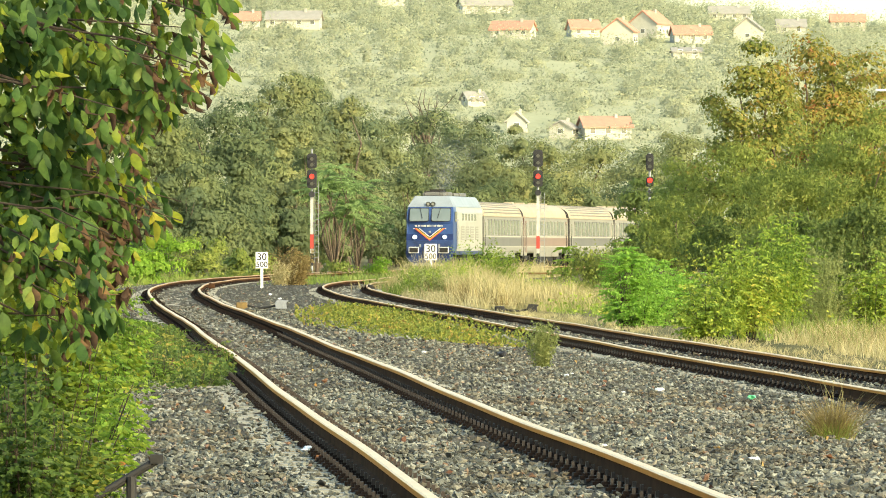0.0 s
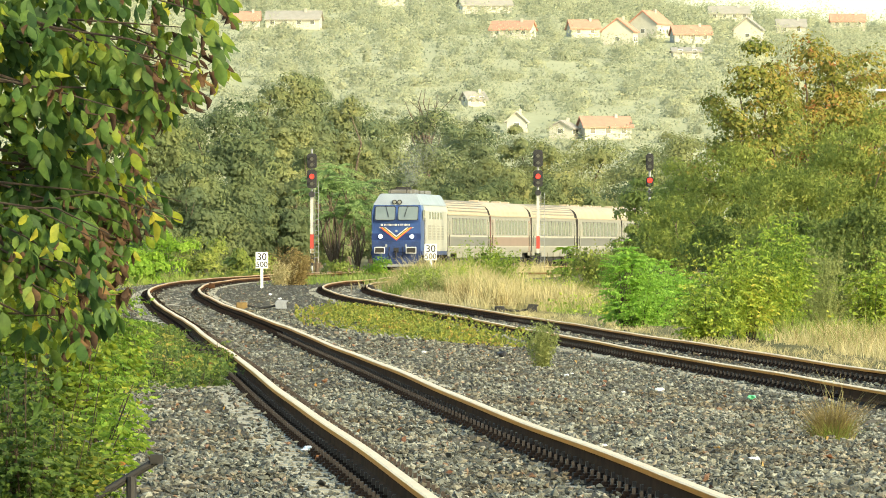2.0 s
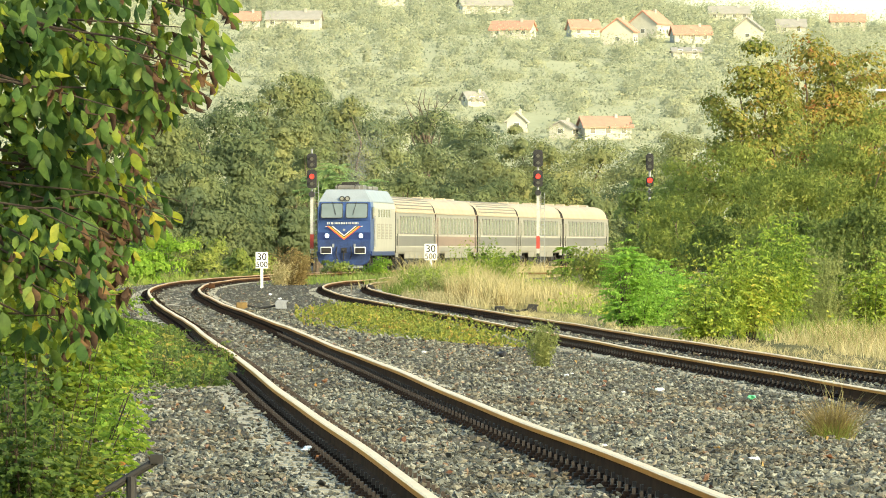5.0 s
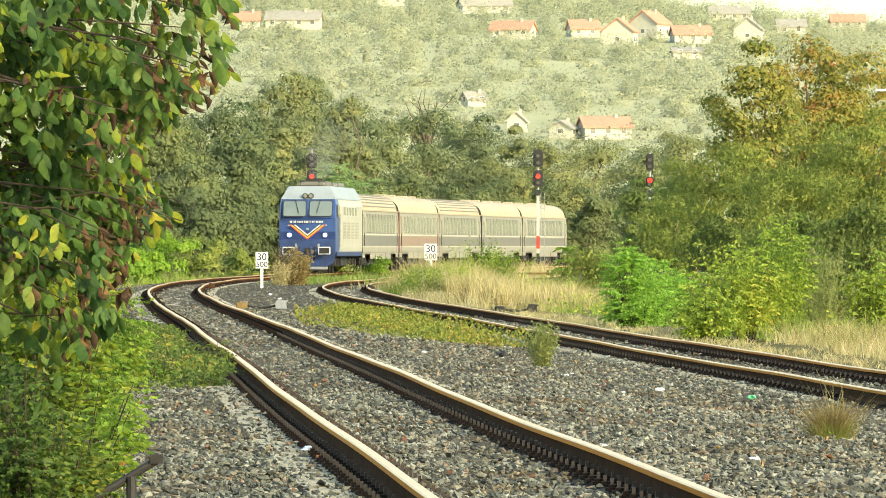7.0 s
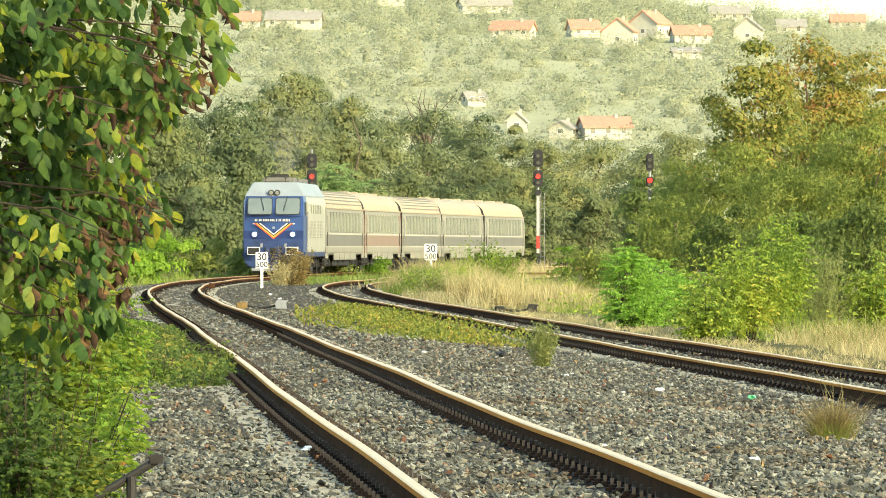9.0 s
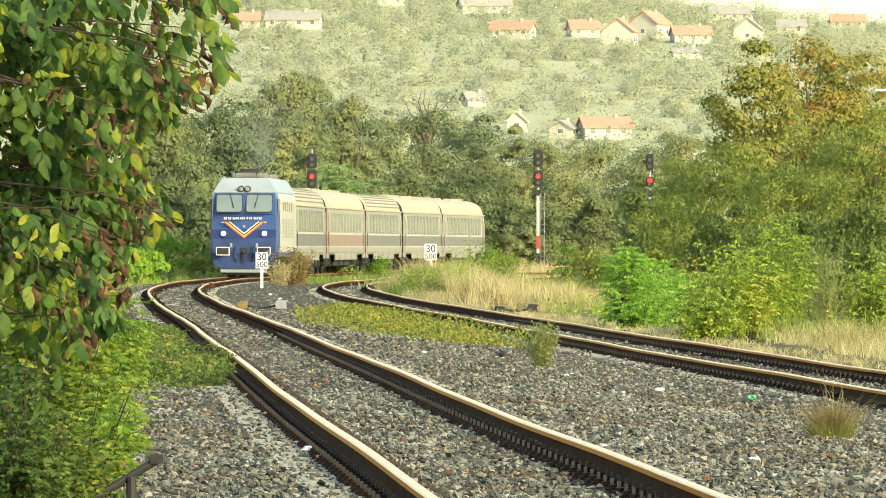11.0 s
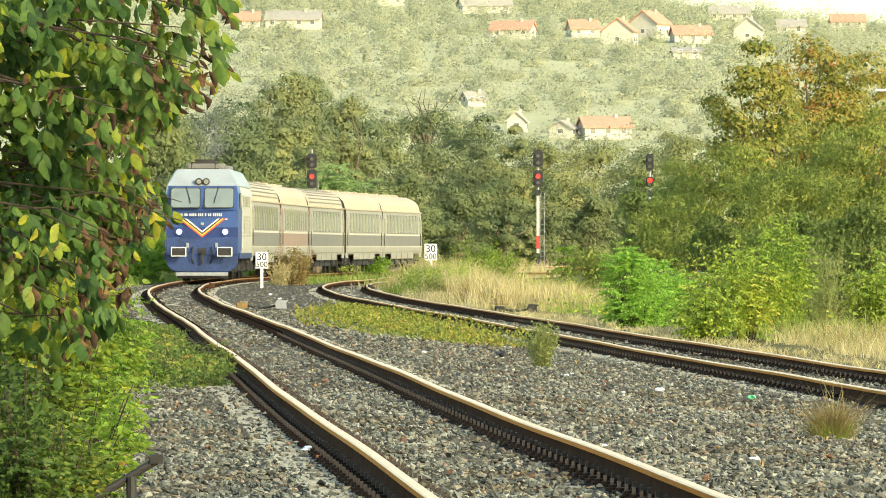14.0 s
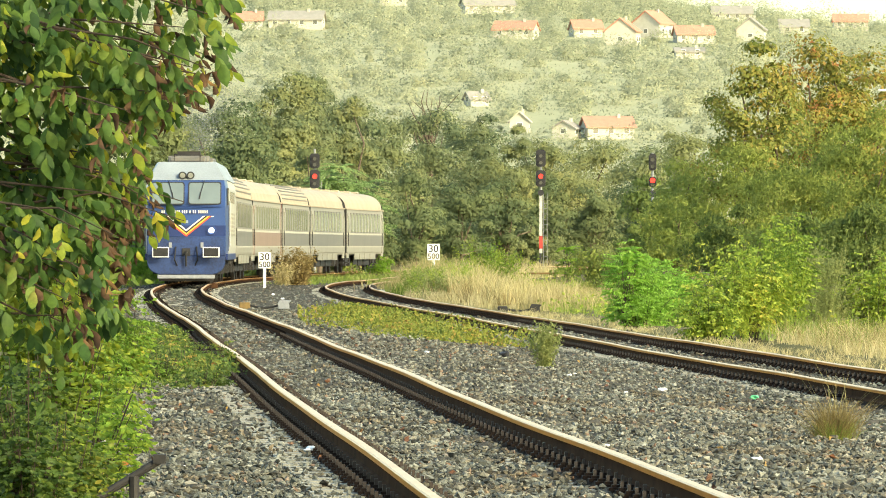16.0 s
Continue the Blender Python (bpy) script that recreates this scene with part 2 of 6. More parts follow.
    plaster=surface("white_house_plaster", (0.48, 0.455, 0.38), (0.40, 0.375, 0.31), 0.9, scale=0.6, fine=8),
    grey_roof=surface("grey_sheet_roof", (0.32, 0.30, 0.26), (0.25, 0.235, 0.20), 0.7, scale=0.6, fine=8),
    litter=surface("white_plastic_litter", (0.75, 0.76, 0.76), (0.55, 0.55, 0.55), 0.4, scale=20),
    green_litter=surface("green_plastic_litter", (0.12, 0.50, 0.22), (0.08, 0.34, 0.15), 0.35, scale=20),
    dead_leaf=islands("fallen_leaf", [(0.0, (0.075, 0.030, 0.016)), (0.7, (0.12, 0.055, 0.025)), (1.0, (0.22, 0.15, 0.04))], 0.8, 0.2),
)
for name in ("rail_top", "rail_edge"):
    M[name].node_tree.nodes["Principled BSDF"].inputs["Specular Tint"].default_value = (0.95, 0.70, 0.40, 1)


# ---- mesh helpers ----
def part(name, bm, material, parent=None, label="", smooth=False):
    me = bpy.data.meshes.new(name)
    bm.to_mesh(me)
    bm.free()
    me.materials.append(material)
    if smooth:
        me.shade_smooth()
    ob = new(name, me)
    if parent:
        ob.parent = parent
    if label:
        ob["label"] = label
    return ob


def box(bm, x0, x1, y0, y1, z0, z1, m=None):
    r = bmesh.ops.create_cube(bm, size=1.0)["verts"]
    for v in r:
        v.co = Vector((x0 + (v.co.x + 0.5) * (x1 - x0), y0 + (v.co.y + 0.5) * (y1 - y0), z0 + (v.co.z + 0.5) * (z1 - z0)))
        if m:
            v.co = m @ v.co
    return r


def bevelled(bm, width, segments=1):
    bmesh.ops.bevel(bm, geom=list(bm.edges), offset=width, segments=segments, affect="EDGES", profile=0.6)


def boxpart(name, mat, parent, x0, x1, y0, y1, z0, z1, bevel=0.0, label=""):
    bm = bmesh.new()
    box(bm, x0, x1, y0, y1, z0, z1)
    if bevel:
        bevelled(bm, bevel)
    return part(name, bm, mat, parent, label)


def rod(bm, a, b, r0, r1=None, sides=10):
    """A tapered round bar from a to b."""
    a, b = Vector(a), Vector(b)
    d = b - a
    m = Matrix.Translation((a + b) / 2) @ d.to_track_quat("Z", "Y").to_matrix().to_4x4()
    bmesh.ops.create_cone(bm, cap_ends=True, segments=sides, radius1=r0, radius2=r0 if r1 is None else r1, depth=d.length, matrix=m)


def loft(bm, profile, ys, xform=None):
    """Rings of the closed profile (x, z) at each y, skinned and capped; xform(x, z, y) may shape them."""
    rings = []
    for y in ys:
        rings.append([bm.verts.new(xform(x, z, y) if xform else (x, y, z)) for x, z in profile])
    k = len(profile)
    for r0, r1 in zip(rings, rings[1:]):
        for i in range(k):
            bm.faces.new((r0[i], r0[(i + 1) % k], r1[(i + 1) % k], r1[i]))
    bm.faces.new(rings[0][::-1])
    bm.faces.new(rings[-1])
    bmesh.ops.recalc_face_normals(bm, faces=bm.faces)


def quick_mesh(name, verts, faces, material, parent=None, label="", smooth=False, normals=None):
    """A mesh from numpy arrays: verts (n, 3), faces (m, 3 or 4); normals: one a vertex, for soft round crowns."""
    me = bpy.data.meshes.new(name)
    verts, faces = np.asarray(verts, np.float32), np.asarray(faces, np.int32)
    if normals is not None:
        flat = np.cross(verts[faces[:, 1]] - verts[faces[:, 0]], verts[faces[:, 2]] - verts[faces[:, 0]])
        faces = np.where((flat * normals[faces[:, 0]]).sum(1, keepdims=True) < 0, faces[:, ::-1], faces)
    me.vertices.add(len(verts))
    me.vertices.foreach_set("co", verts.ravel())
    k = faces.shape[1]
    me.loops.add(faces.size)
    me.loops.foreach_set("vertex_index", faces.ravel())
    me.polygons.add(len(faces))
    me.polygons.foreach_set("loop_start", np.arange(0, faces.size, k, dtype=np.int32))
    me.update(calc_edges=True)
    me.validate()
    me.materials.append(material)
    if smooth:
        me.shade_smooth()
    else:
        me.shade_flat()
    if normals is not None:
        me.shade_smooth()
        me.attributes.new("custom_normal", "FLOAT_VECTOR", "POINT").data.foreach_set("vector", np.asarray(unit(normals), np.float32).ravel())
    ob = new(name, me)
    if parent:
        ob.parent = parent
    if label:
        ob["label"] = label
    return ob


rng = np.random.default_rng(7)


def skin_leaves(pts, normals, size, wide=0.8):
    """One triangle a leaf, lying roughly on the skin of its clump."""
    n = len(pts)
    nrm = unit(normals + rng.normal(size=(n, 3)) * 0.42)
    a = unit(np.cross(nrm, rng.normal(size=(n, 3))))
    b = np.cross(nrm, a)
    s = np.broadcast_to(np.asarray(size, float), (n,))[:, None]
    v = np.stack([pts - a * s * 0.5, pts + a * s * 0.35 + b * s * wide * 0.5, pts + a * s * 0.45 - b * s * wide * 0.5], 1)
    return v.reshape(-1, 3), np.arange(3 * n).reshape(-1, 3)



def unit(v):
    return v / (np.linalg.norm(v, axis=-1, keepdims=True) + 1e-9)


def leaf_arrays(centres, size, along=None, wide=0.5, droop=0.3, plain=False):
    """A folded pointed leaf at each centre; along: its length's direction; plain: one triangle, for far crowns."""
    n = len(centres)
    size = np.broadcast_to(np.asarray(size, float), (n,))[:, None]
    a = unit(rng.normal(size=(n, 3)) + np.array((0, 0, -droop))) if along is None else unit(along)
    b = unit(np.cross(a, rng.normal(size=(n, 3))))
    c = np.cross(a, b)
    c *= np.sign(c[:, 2:3] + 1e-6)
    p0 = centres - a * size * 0.5
    p1 = centres + a * size * 0.5 - c * size * 0.10
    l = centres + b * size * wide * 0.5 + c * size * 0.08
    r = centres - b * size * wide * 0.5 + c * size * 0.08
    if plain:
        return np.stack([p0, l * 1.5 - p0 * 0.5 + (p1 - p0) * 0.15, p1 + (r - l) * 0.4], 1).reshape(-1, 3), np.arange(3 * n).reshape(-1, 3)
    v = np.stack([p0, l, p1, r], 1).reshape(-1, 3)
    i = np.arange(n)[:, None] * 4
    f = np.concatenate([i + np.array([[0, 1, 2]]), i + np.array([[0, 2, 3]])], 0)
    return v, f


def clump_cloud(centres, radii, per, flat=0.85):
    """Leaf places round each clump centre, thicker near its skin and on its upper side."""
    out = []
    for c, r in zip(centres, radii):
        d = unit(rng.normal(size=(per, 3)))
        d[:, 2] = np.where(d[:, 2] < -0.3, -d[:, 2] * 0.6, d[:, 2])
        k = r * (0.55 + 0.5 * rng.random((per, 1)) ** 0.6)
        out.append(c + d * k * np.array((1, 1, flat)))
    return np.concatenate(out)


def blades(places, height, lean=0.35, width=0.02):
    """Grass blades of two joints at the places (n, 3)."""
    n = len(places)
    tall = 0.72 + 0.38 * np.sin(places[:, :1] * 1.9 + places[:, 1:2] * 0.31) * np.sin(places[:, 1:2] * 0.17 + 1.0)
    h = height * tall * (0.5 + 0.8 * rng.random((n, 1)))
    d = rng.normal(size=(n, 3)) * np.array((1, 1, 0)) * lean
    side = unit(rng.normal(size=(n, 3)) * np.array((1, 0.5, 0))) * width
    up = np.array((0, 0, 1.0))
    v = np.stack([places - side, places + side, places + up * h * 0.6 + d * h * 0.4 + side * 0.7,
                  places + up * h * 0.6 + d * h * 0.4 - side * 0.7, places + up * h * 0.97 + d * h + side * 0.2, places + up * h * 0.97 + d * h - side * 0.2], 1).reshape(-1, 3)
    i = np.arange(n)[:, None] * 6
    f = np.concatenate([i + np.array([[0, 1, 2, 3]]), i + np.array([[3, 2, 4, 5]])], 0)
    return v, f


# ---- the two tracks in plan ----
A_Y = [20, 40.5, 51.5, 61.2, 74.8, 88.4, 102.5, 112, 125, 143.5, 158.8, 174, 216, 239, 270, 290, 315, 356, 374, 417.5, 453, 494, 511, 550, 600, 650, 720]
A_X = [1.70, 0.71, 0.20, -0.29, -0.90, -1.50, -2.17, -2.61, -3.19, -4.06, -4.81, -5.57, -7.40, -8.26, -9.02, -9.18, -9.08, -7.80, -7.00, -4.00, -0.79, 3.8, 6.05, 11.8, 20.0, 29.5, 44.0]
B_Y = [20, 98, 107, 130, 186, 204, 230, 257, 270, 293, 313, 355, 374, 418, 465, 511, 600, 720]
B_X = [8.9, 4.77, 4.29, 3.17, 0.72, -0.49, -2.16, -3.2, -3.5, -3.1, -2.1, -0.9, -0.2, 2.6, 6.2, 11.6, 26.0, 50.0]
B_Z = [-0.25, -0.25, -0.25, -0.25, -0.28, -0.23, -0.13, -0.08, -0.02, 0, 0, 0, 0, 0, 0, 0, 0, 0]
GRID_Y = np.arange(20.0, 720.0, 1.0)


def smooth_line(ys, xs, sigma):
    k = np.exp(-0.5 * (np.arange(-30, 31) / sigma) ** 2)
    raw = np.interp(np.arange(-10.0, 750.0), ys, xs)
    raw[:30] = raw[30] + (raw[32] - raw[30]) / 2 * (np.arange(30) - 30)
    s = np.convolve(np.pad(raw, 30, mode="edge"), k / k.sum(), "valid")
    return s[30:30 + len(GRID_Y)]


LINE_A = smooth_line(A_Y, A_X, 5.0)
LINE_B = smooth_line(B_Y, B_X, 8.0)
HIGH_B = smooth_line(B_Y, B_Z, 10.0)


def ax(y):
    return np.interp(y, GRID_Y, LINE_A)


def bx(y):
    return np.interp(y, GRID_Y, LINE_B)


def bz(y):
    return np.interp(y, GRID_Y, HIGH_B)


def bed(x, y):
    """The height of the stone bed: under the rails of each track, and a slope between the two."""
    u = np.clip((x - ax(y) - 1.3) / np.maximum(bx(y) - ax(y) - 2.6, 0.3), 0, 1)
    u = u * u * (3 - 2 * u)
    return -0.165 + u * bz(y)


# ---- ground, bed, tracks ----
def build_ground():
    ys = np.concatenate([np.arange(-60, 30, 15.0), np.arange(30, 420, 6.0), np.arange(420, 900, 30.0), np.array([900.0, 1000, 1150])])
    xs = np.concatenate([-np.geomspace(1200, 14, 14), np.arange(-12, 24, 1.5), np.geomspace(25, 1200, 14)])
    gx, gy = np.meshgrid(xs, ys)
    gz = -0.50 + 0.10 * np.sin(gx * 0.7 + gy * 0.05) * np.cos(gy * 0.21)
    gz += np.clip((np.abs(gx - ax(gy)) - 8) / 30, 0, 1) * 0.5
    near = (gx > ax(gy) - 3.2) & (gx < bx(gy) + 2.2) & (gy < 430)
    gz = np.where(near, -0.72, gz)
    n, k = gx.shape
    i = (np.arange(n - 1)[:, None] * k + np.arange(k - 1)[None, :]).ravel()
    ob = quick_mesh("ground", np.stack([gx.ravel(), gy.ravel(), gz.ravel()], 1), np.stack([i, i + 1, i + k + 1, i + k], 1), M["soil"], smooth=True)
    tagged(ob, "dry brown soil with patches of grass beside the tracks", "ground", kind="structure")


def build_bed():
    ys = np.concatenate([np.arange(30, 120, 0.30), np.arange(120, 440, 1.0)])
    us = np.linspace(0, 1, 70)
    left, right = ax(ys) - 2.9 , bx(ys) + 1.45
    gx = left[:, None] + (right - left)[:, None] * us[None, :]
    gy = np.repeat(ys[:, None], len(us), 1)
    gz = bed(gx, gy) - 0.012 + 0.016 * rng.normal(size=gx.shape)
    gz -= 0.45 * (np.clip((0.05 - us) / 0.05, 0, 1) + np.clip((us - 0.93) / 0.07, 0, 1))[None, :]
    n, k = gx.shape
    i = (np.arange(n - 1)[:, None] * k + np.arange(k - 1)[None, :]).ravel()
    ob = quick_mesh("ballast_bed", np.stack([gx.ravel(), gy.ravel(), gz.ravel()], 1), np.stack([i, i + 1, i + k + 1, i + k], 1), M["gravel"])
    tagged(ob, "grey crushed stone ballast bed under both tracks", "ballast", kind="structure")
    return ob


def build_stones(parent):
    corners = np.array([(1, 0, 0), (0, 1, 0), (-1, 0, 0), (0, -1, 0), (0.3, 0.2, 1), (-0.2, -0.3, -1)], float)
    tris = np.array([(0, 1, 4), (1, 2, 4), (2, 3, 4), (3, 0, 4), (1, 0, 5), (2, 1, 5), (3, 2, 5), (0, 3, 5)])
    pts = []
    for y0, y1, dens in ((36, 56, 205), (56, 80, 132), (80, 120, 58), (120, 190, 18), (190, 300, 4)):
        n = int((y1 - y0) * 9.5 * dens)
        y = rng.uniform(y0, y1, n)
        left, right = ax(y) - 2.7, bx(y) + 1.25
        pts.append(np.stack([left + (right - left) * rng.random(n), y], 1)[: int(n)])
    p = np.concatenate(pts)
    x, y = p[:, 0], p[:, 1]
    keep, heap = np.ones(len(p), bool), np.zeros(len(p))
    for line, g in ((ax(y), 0.7535), (bx(y), 0.7535)):
        for s in (-1, 1):
            off = x - line - s * g
            keep &= (off < -0.24) | (off > 0.085)
            heap = np.maximum(heap, np.where((off > 0) & (off < 0.30), 0.05, 0.0))
    off = x - ax(y)
    shoulder = (off < -0.95) & (off > -1.30) & (y < 85)
    over = np.abs((y - 36 + 0.3) % 0.6 - 0.3) < 0.125
    keep &= ~(shoulder & (rng.random(len(p)) < np.where(over, 0.93, 0.25)))
    inner = (off > 0.22) & (off < 0.56) & (y < 75)
    keep &= ~(inner & (rng.random(len(p)) < np.where(over, 0.85, 0.15)))
    x, y, heap = x[keep], y[keep], heap[keep]
    n = len(x)
    r = rng.uniform(0.009, 0.024, n) * np.where(y > 120, 1.35, 1.0)
    z = bed(x, y) + heap * rng.random(n) + rng.uniform(-0.012, 0.022, n) + np.where(rng.random(n) < 0.1, 0.02, 0)
    shape = corners[None] * (0.95 + 0.6 * rng.random((n, 6, 3))) + rng.normal(size=(n, 6, 3)) * 0.16
    axes = unit(rng.normal(size=(n, 3)))
    bxs = unit(np.cross(axes, rng.normal(size=(n, 3))))
    cxs = np.cross(axes, bxs)
    rot = np.stack([axes, bxs, cxs], 1) * (rng.uniform(0.6, 1.5, (n, 3, 1)))
    rot[:, :, 2] *= 0.72
    v = np.einsum("nij,njk->nik", shape, rot) * r[:, None, None] + np.stack([x, y, z], 1)[:, None, :]
    f = (np.arange(n)[:, None, None] * 6 + tris[None]).reshape(-1, 3)
    ob = quick_mesh("ballast_stones", v.reshape(-1, 3), f, M["stone"], parent, "loose broken grey stones")
    tagged(ob, kind="stuff")


RAIL = [(-0.062, -0.149), (0.062, -0.149), (0.062, -0.138), (0.012, -0.118), (0.009, -0.050), (0.034, -0.040), (0.0345, -0.010),
        (0.026, -0.001), (-0.026, -0.001), (-0.0345, -0.010), (-0.034, -0.040), (-0.009, -0.050), (-0.012, -0.118), (-0.062, -0.138)]


def build_rail(parent, line, high, side, y0, y1):
    bm = bmesh.new()
    ys = np.arange(y0, y1, 1.0)
    slope = np.gradient(np.interp(ys, GRID_Y, line), ys)
    rings = []
    for y, s in zip(ys, slope):
        c = 1 / math.sqrt(1 + s * s)
        x0, z0 = np.interp(y, GRID_Y, line), np.interp(y, GRID_Y, high)
        wob = 0.006 * math.sin(y * 0.16 + side) + 0.003 * math.sin(y * 0.41)
        rings.append([bm.verts.new((x0 + (side * 0.7535 + px) * c, y - (side * 0.7535 + px) * s * c, z0 + pz + wob)) for px, pz in RAIL])
    k = len(RAIL)
    for r0, r1 in zip(rings, rings[1:]):
        for i in range(k):
            f = bm.faces.new((r0[i], r1[i], r1[(i + 1) % k], r0[(i + 1) % k]))
            f.material_index = 1 if i in (6, 7, 8) else 2 if i in (5, 9) else 0
    bmesh.ops.recalc_face_normals(bm, faces=bm.faces)
    ob = part("rail", bm, M["rust"], parent, "rusty steel rail with a polished running surface")
    ob.data.materials.append(M["rail_top"])
    ob.data.materials.append(M["rail_edge"])
    return ob


def sleeper_mesh():
    bm = bmesh.new()
    prof = [(-0.14, -0.16), (0.14, -0.16), (0.115, 0.0), (-0.115, 0.0)]
    loft(bm, prof, (-1.25, -0.45, 0.45, 1.25), lambda x, z, y: (y, x, z if z < 0 or abs(y) > 0.5 else -0.025))
    me = bpy.data.meshes.new("sleeper")
    bm.to_mesh(me)
    bm.free()
    me.materials.append(M["concrete"])
    return me


def fastening_mesh():
    """Base plates, clips and bolts on both sides of a rail's foot."""
    bm = bmesh.new()
    for d in (-0.15, 0.15):
        box(bm, d - 0.085, d + 0.085, -0.06, 0.06, -0.018, 0.004)
    for d in (-0.195, -0.105, 0.105, 0.195):
        box(bm, d - 0.022, d + 0.022, -0.03, 0.03, 0.002, 0.020)
        box(bm, d - 0.010, d + 0.010, -0.010, 0.010, 0.018, 0.058)
    me = bpy.data.meshes.new("rail_fastening")
    bm.faces.ensure_lookup_table()
    for i, f in enumerate(bm.faces):
        f.material_index = 1 if i >= 12 and (i - 12) // 6 % 2 else 0
    bm.to_mesh(me)
    bm.free()
    me.materials.append(M["clip"])
    me.materials.append(M["bolt"])
    return me


def build_track(name, label, line, high, y0, y1, near):
    root = tagged(new(name), label, "railway track", kind="structure")
    for side in (-1, 1):
        build_rail(root, line, high, side, 22, 640)
    # Strips of rusty grit that also carry the rail-side shadow as dark colour
    ys = np.arange(30, 330, 0.5)
    for side in (-1, 1):
        x = np.interp(ys, GRID_Y, line) + side * 0.7535
        rows = [np.stack([x + o + 0.03 * rng.normal(size=len(ys)) * (abs(o) > 0.2), ys, np.interp(ys, GRID_Y, high) - h + 0.006 * rng.normal(size=len(ys))], 1)
                for o, h in ((-0.30, 0.20), (-0.2, 0.148), (-0.1, 0.153), (0.1, 0.153), (0.2, 0.148), (0.30, 0.20))]
        v = np.stack(rows, 1).reshape(-1, 3)
        i = (np.arange(len(ys) - 1)[:, None] * 6 + np.arange(5)[None, :]).ravel()
        quick_mesh("rust_stain", v, np.stack([i, i + 1, i + 7, i + 6], 1), M["stain"], root, "rusty grit along the rail, shadow darkened into it")
    me = sleeper_mesh()
    places = np.arange(y0, y1, 0.6)
    rest_v, rest_f, far, fast = [], [], [], fastening_mesh()
    base = np.array([v.co[:] for v in me.vertices])
    polys = [tuple(p.vertices) for p in me.polygons if len(p.vertices) == 4]
    for i, y in enumerate(places):
        x, z = float(np.interp(y, GRID_Y, line)), float(np.interp(y, GRID_Y, high)) - 0.150
        s = float((np.interp(y + 1, GRID_Y, line) - np.interp(y - 1, GRID_Y, line)) / 2)
        m = Matrix.Translation((x, y, z)) @ Matrix.Rotation(-math.atan(s) + rng.normal() * 0.01, 4, "Z")
        if i < near:
            ob = new("sleeper", me)
            ob.parent, ob.matrix_basis = root, m
        else:
            rest_f += [tuple(len(rest_v) + q for q in p) for p in polys]
            rest_v += [tuple(m @ Vector(v)) for v in base]
        for side in (-1, 1):
            q = m @ Matrix.Translation((side * 0.7535, 0, 0.02))
            if i < 150:
                ob = new("rail_fastening", fast)
                ob.parent, ob.matrix_basis = root, q
            else:
                far.append(q)
    if rest_v:
        tagged(quick_mesh("far_sleepers", rest_v, rest_f, M["concrete"], root, "concrete sleepers"), kind="stuff")
    shown = [i for i in range(60) if i < 12 or (i - 12) // 6 % 2]
    own = np.array([v.co[:] for v in fast.vertices])
    own_f = np.array([tuple(fast.polygons[i].vertices) for i in shown])
    used, own_f = np.unique(own_f, return_inverse=True)
    own, own_f = own[used], own_f.reshape(len(shown), 4)
    c = np.array([q.translation[:] for q in far])
    v = (c[:, None, :] + own[None]).reshape(-1, 3)
    f = (np.arange(len(c))[:, None, None] * len(own) + own_f[None]).reshape(-1, own_f.shape[1])
    tagged(quick_mesh("rail_clips", v, f, M["clip"], root, "oily dark rail clips"), kind="stuff")
    return root


# ---- the train ----
def rounded_pane(w, h, y0, y1, r=0.08):
    """Outline of a window with rounded corners, in x and z."""
    pts = []
    for cx, cz, a0 in ((w / 2 - r, h / 2 - r, 0), (-w / 2 + r, h / 2 - r, 90), (-w / 2 + r, -h / 2 + r, 180), (w / 2 - r, -h / 2 + r, 270)):
        for k in range(4):
            a = radians(a0 + k * 30)
            pts.append((cx + r * math.cos(a), cz + r * math.sin(a)))
    return pts


def wheelset(parent, y, r=0.5):
    bm = bmesh.new()
    for s in (-1, 1):
        rod(bm, (s * 0.69, y, r), (s * 0.80, y, r), r, sides=20)
        rod(bm, (s * 0.66, y, r), (s * 0.69, y, r), r + 0.03, sides=20)
    rod(bm, (-0.7, y, r), (0.7, y, r), 0.08)
    part("wheelset", bm, M["dark"], parent, "dark steel wheels on an axle")


def bogie(parent, y, span, axles):
    bm = bmesh.new()
    for s in (-1, 1):
        box(bm, s * 1.02 - 0.08, s * 1.02 + 0.08, y - span / 2 - 0.5, y + span / 2 + 0.5, 0.45, 0.72)
        for k in range(axles):
            yy = y - span / 2 + span * k / (axles - 1)
            box(bm, s * 1.06 - 0.14, s * 1.06 + 0.14, yy - 0.2, yy + 0.2, 0.35, 0.65)
            rod(bm, (s * 1.08, yy + 0.35, 0.4), (s * 1.08, yy + 0.35, 0.85), 0.09)
    box(bm, -0.9, 0.9, y - 0.3, y + 0.3, 0.5, 0.8)
    part("bogie", bm, M["dark"], parent, "sooty black bogie frame")
    for k in range(axles):
        wheelset(parent, y - span / 2 + span * k / (axles - 1))


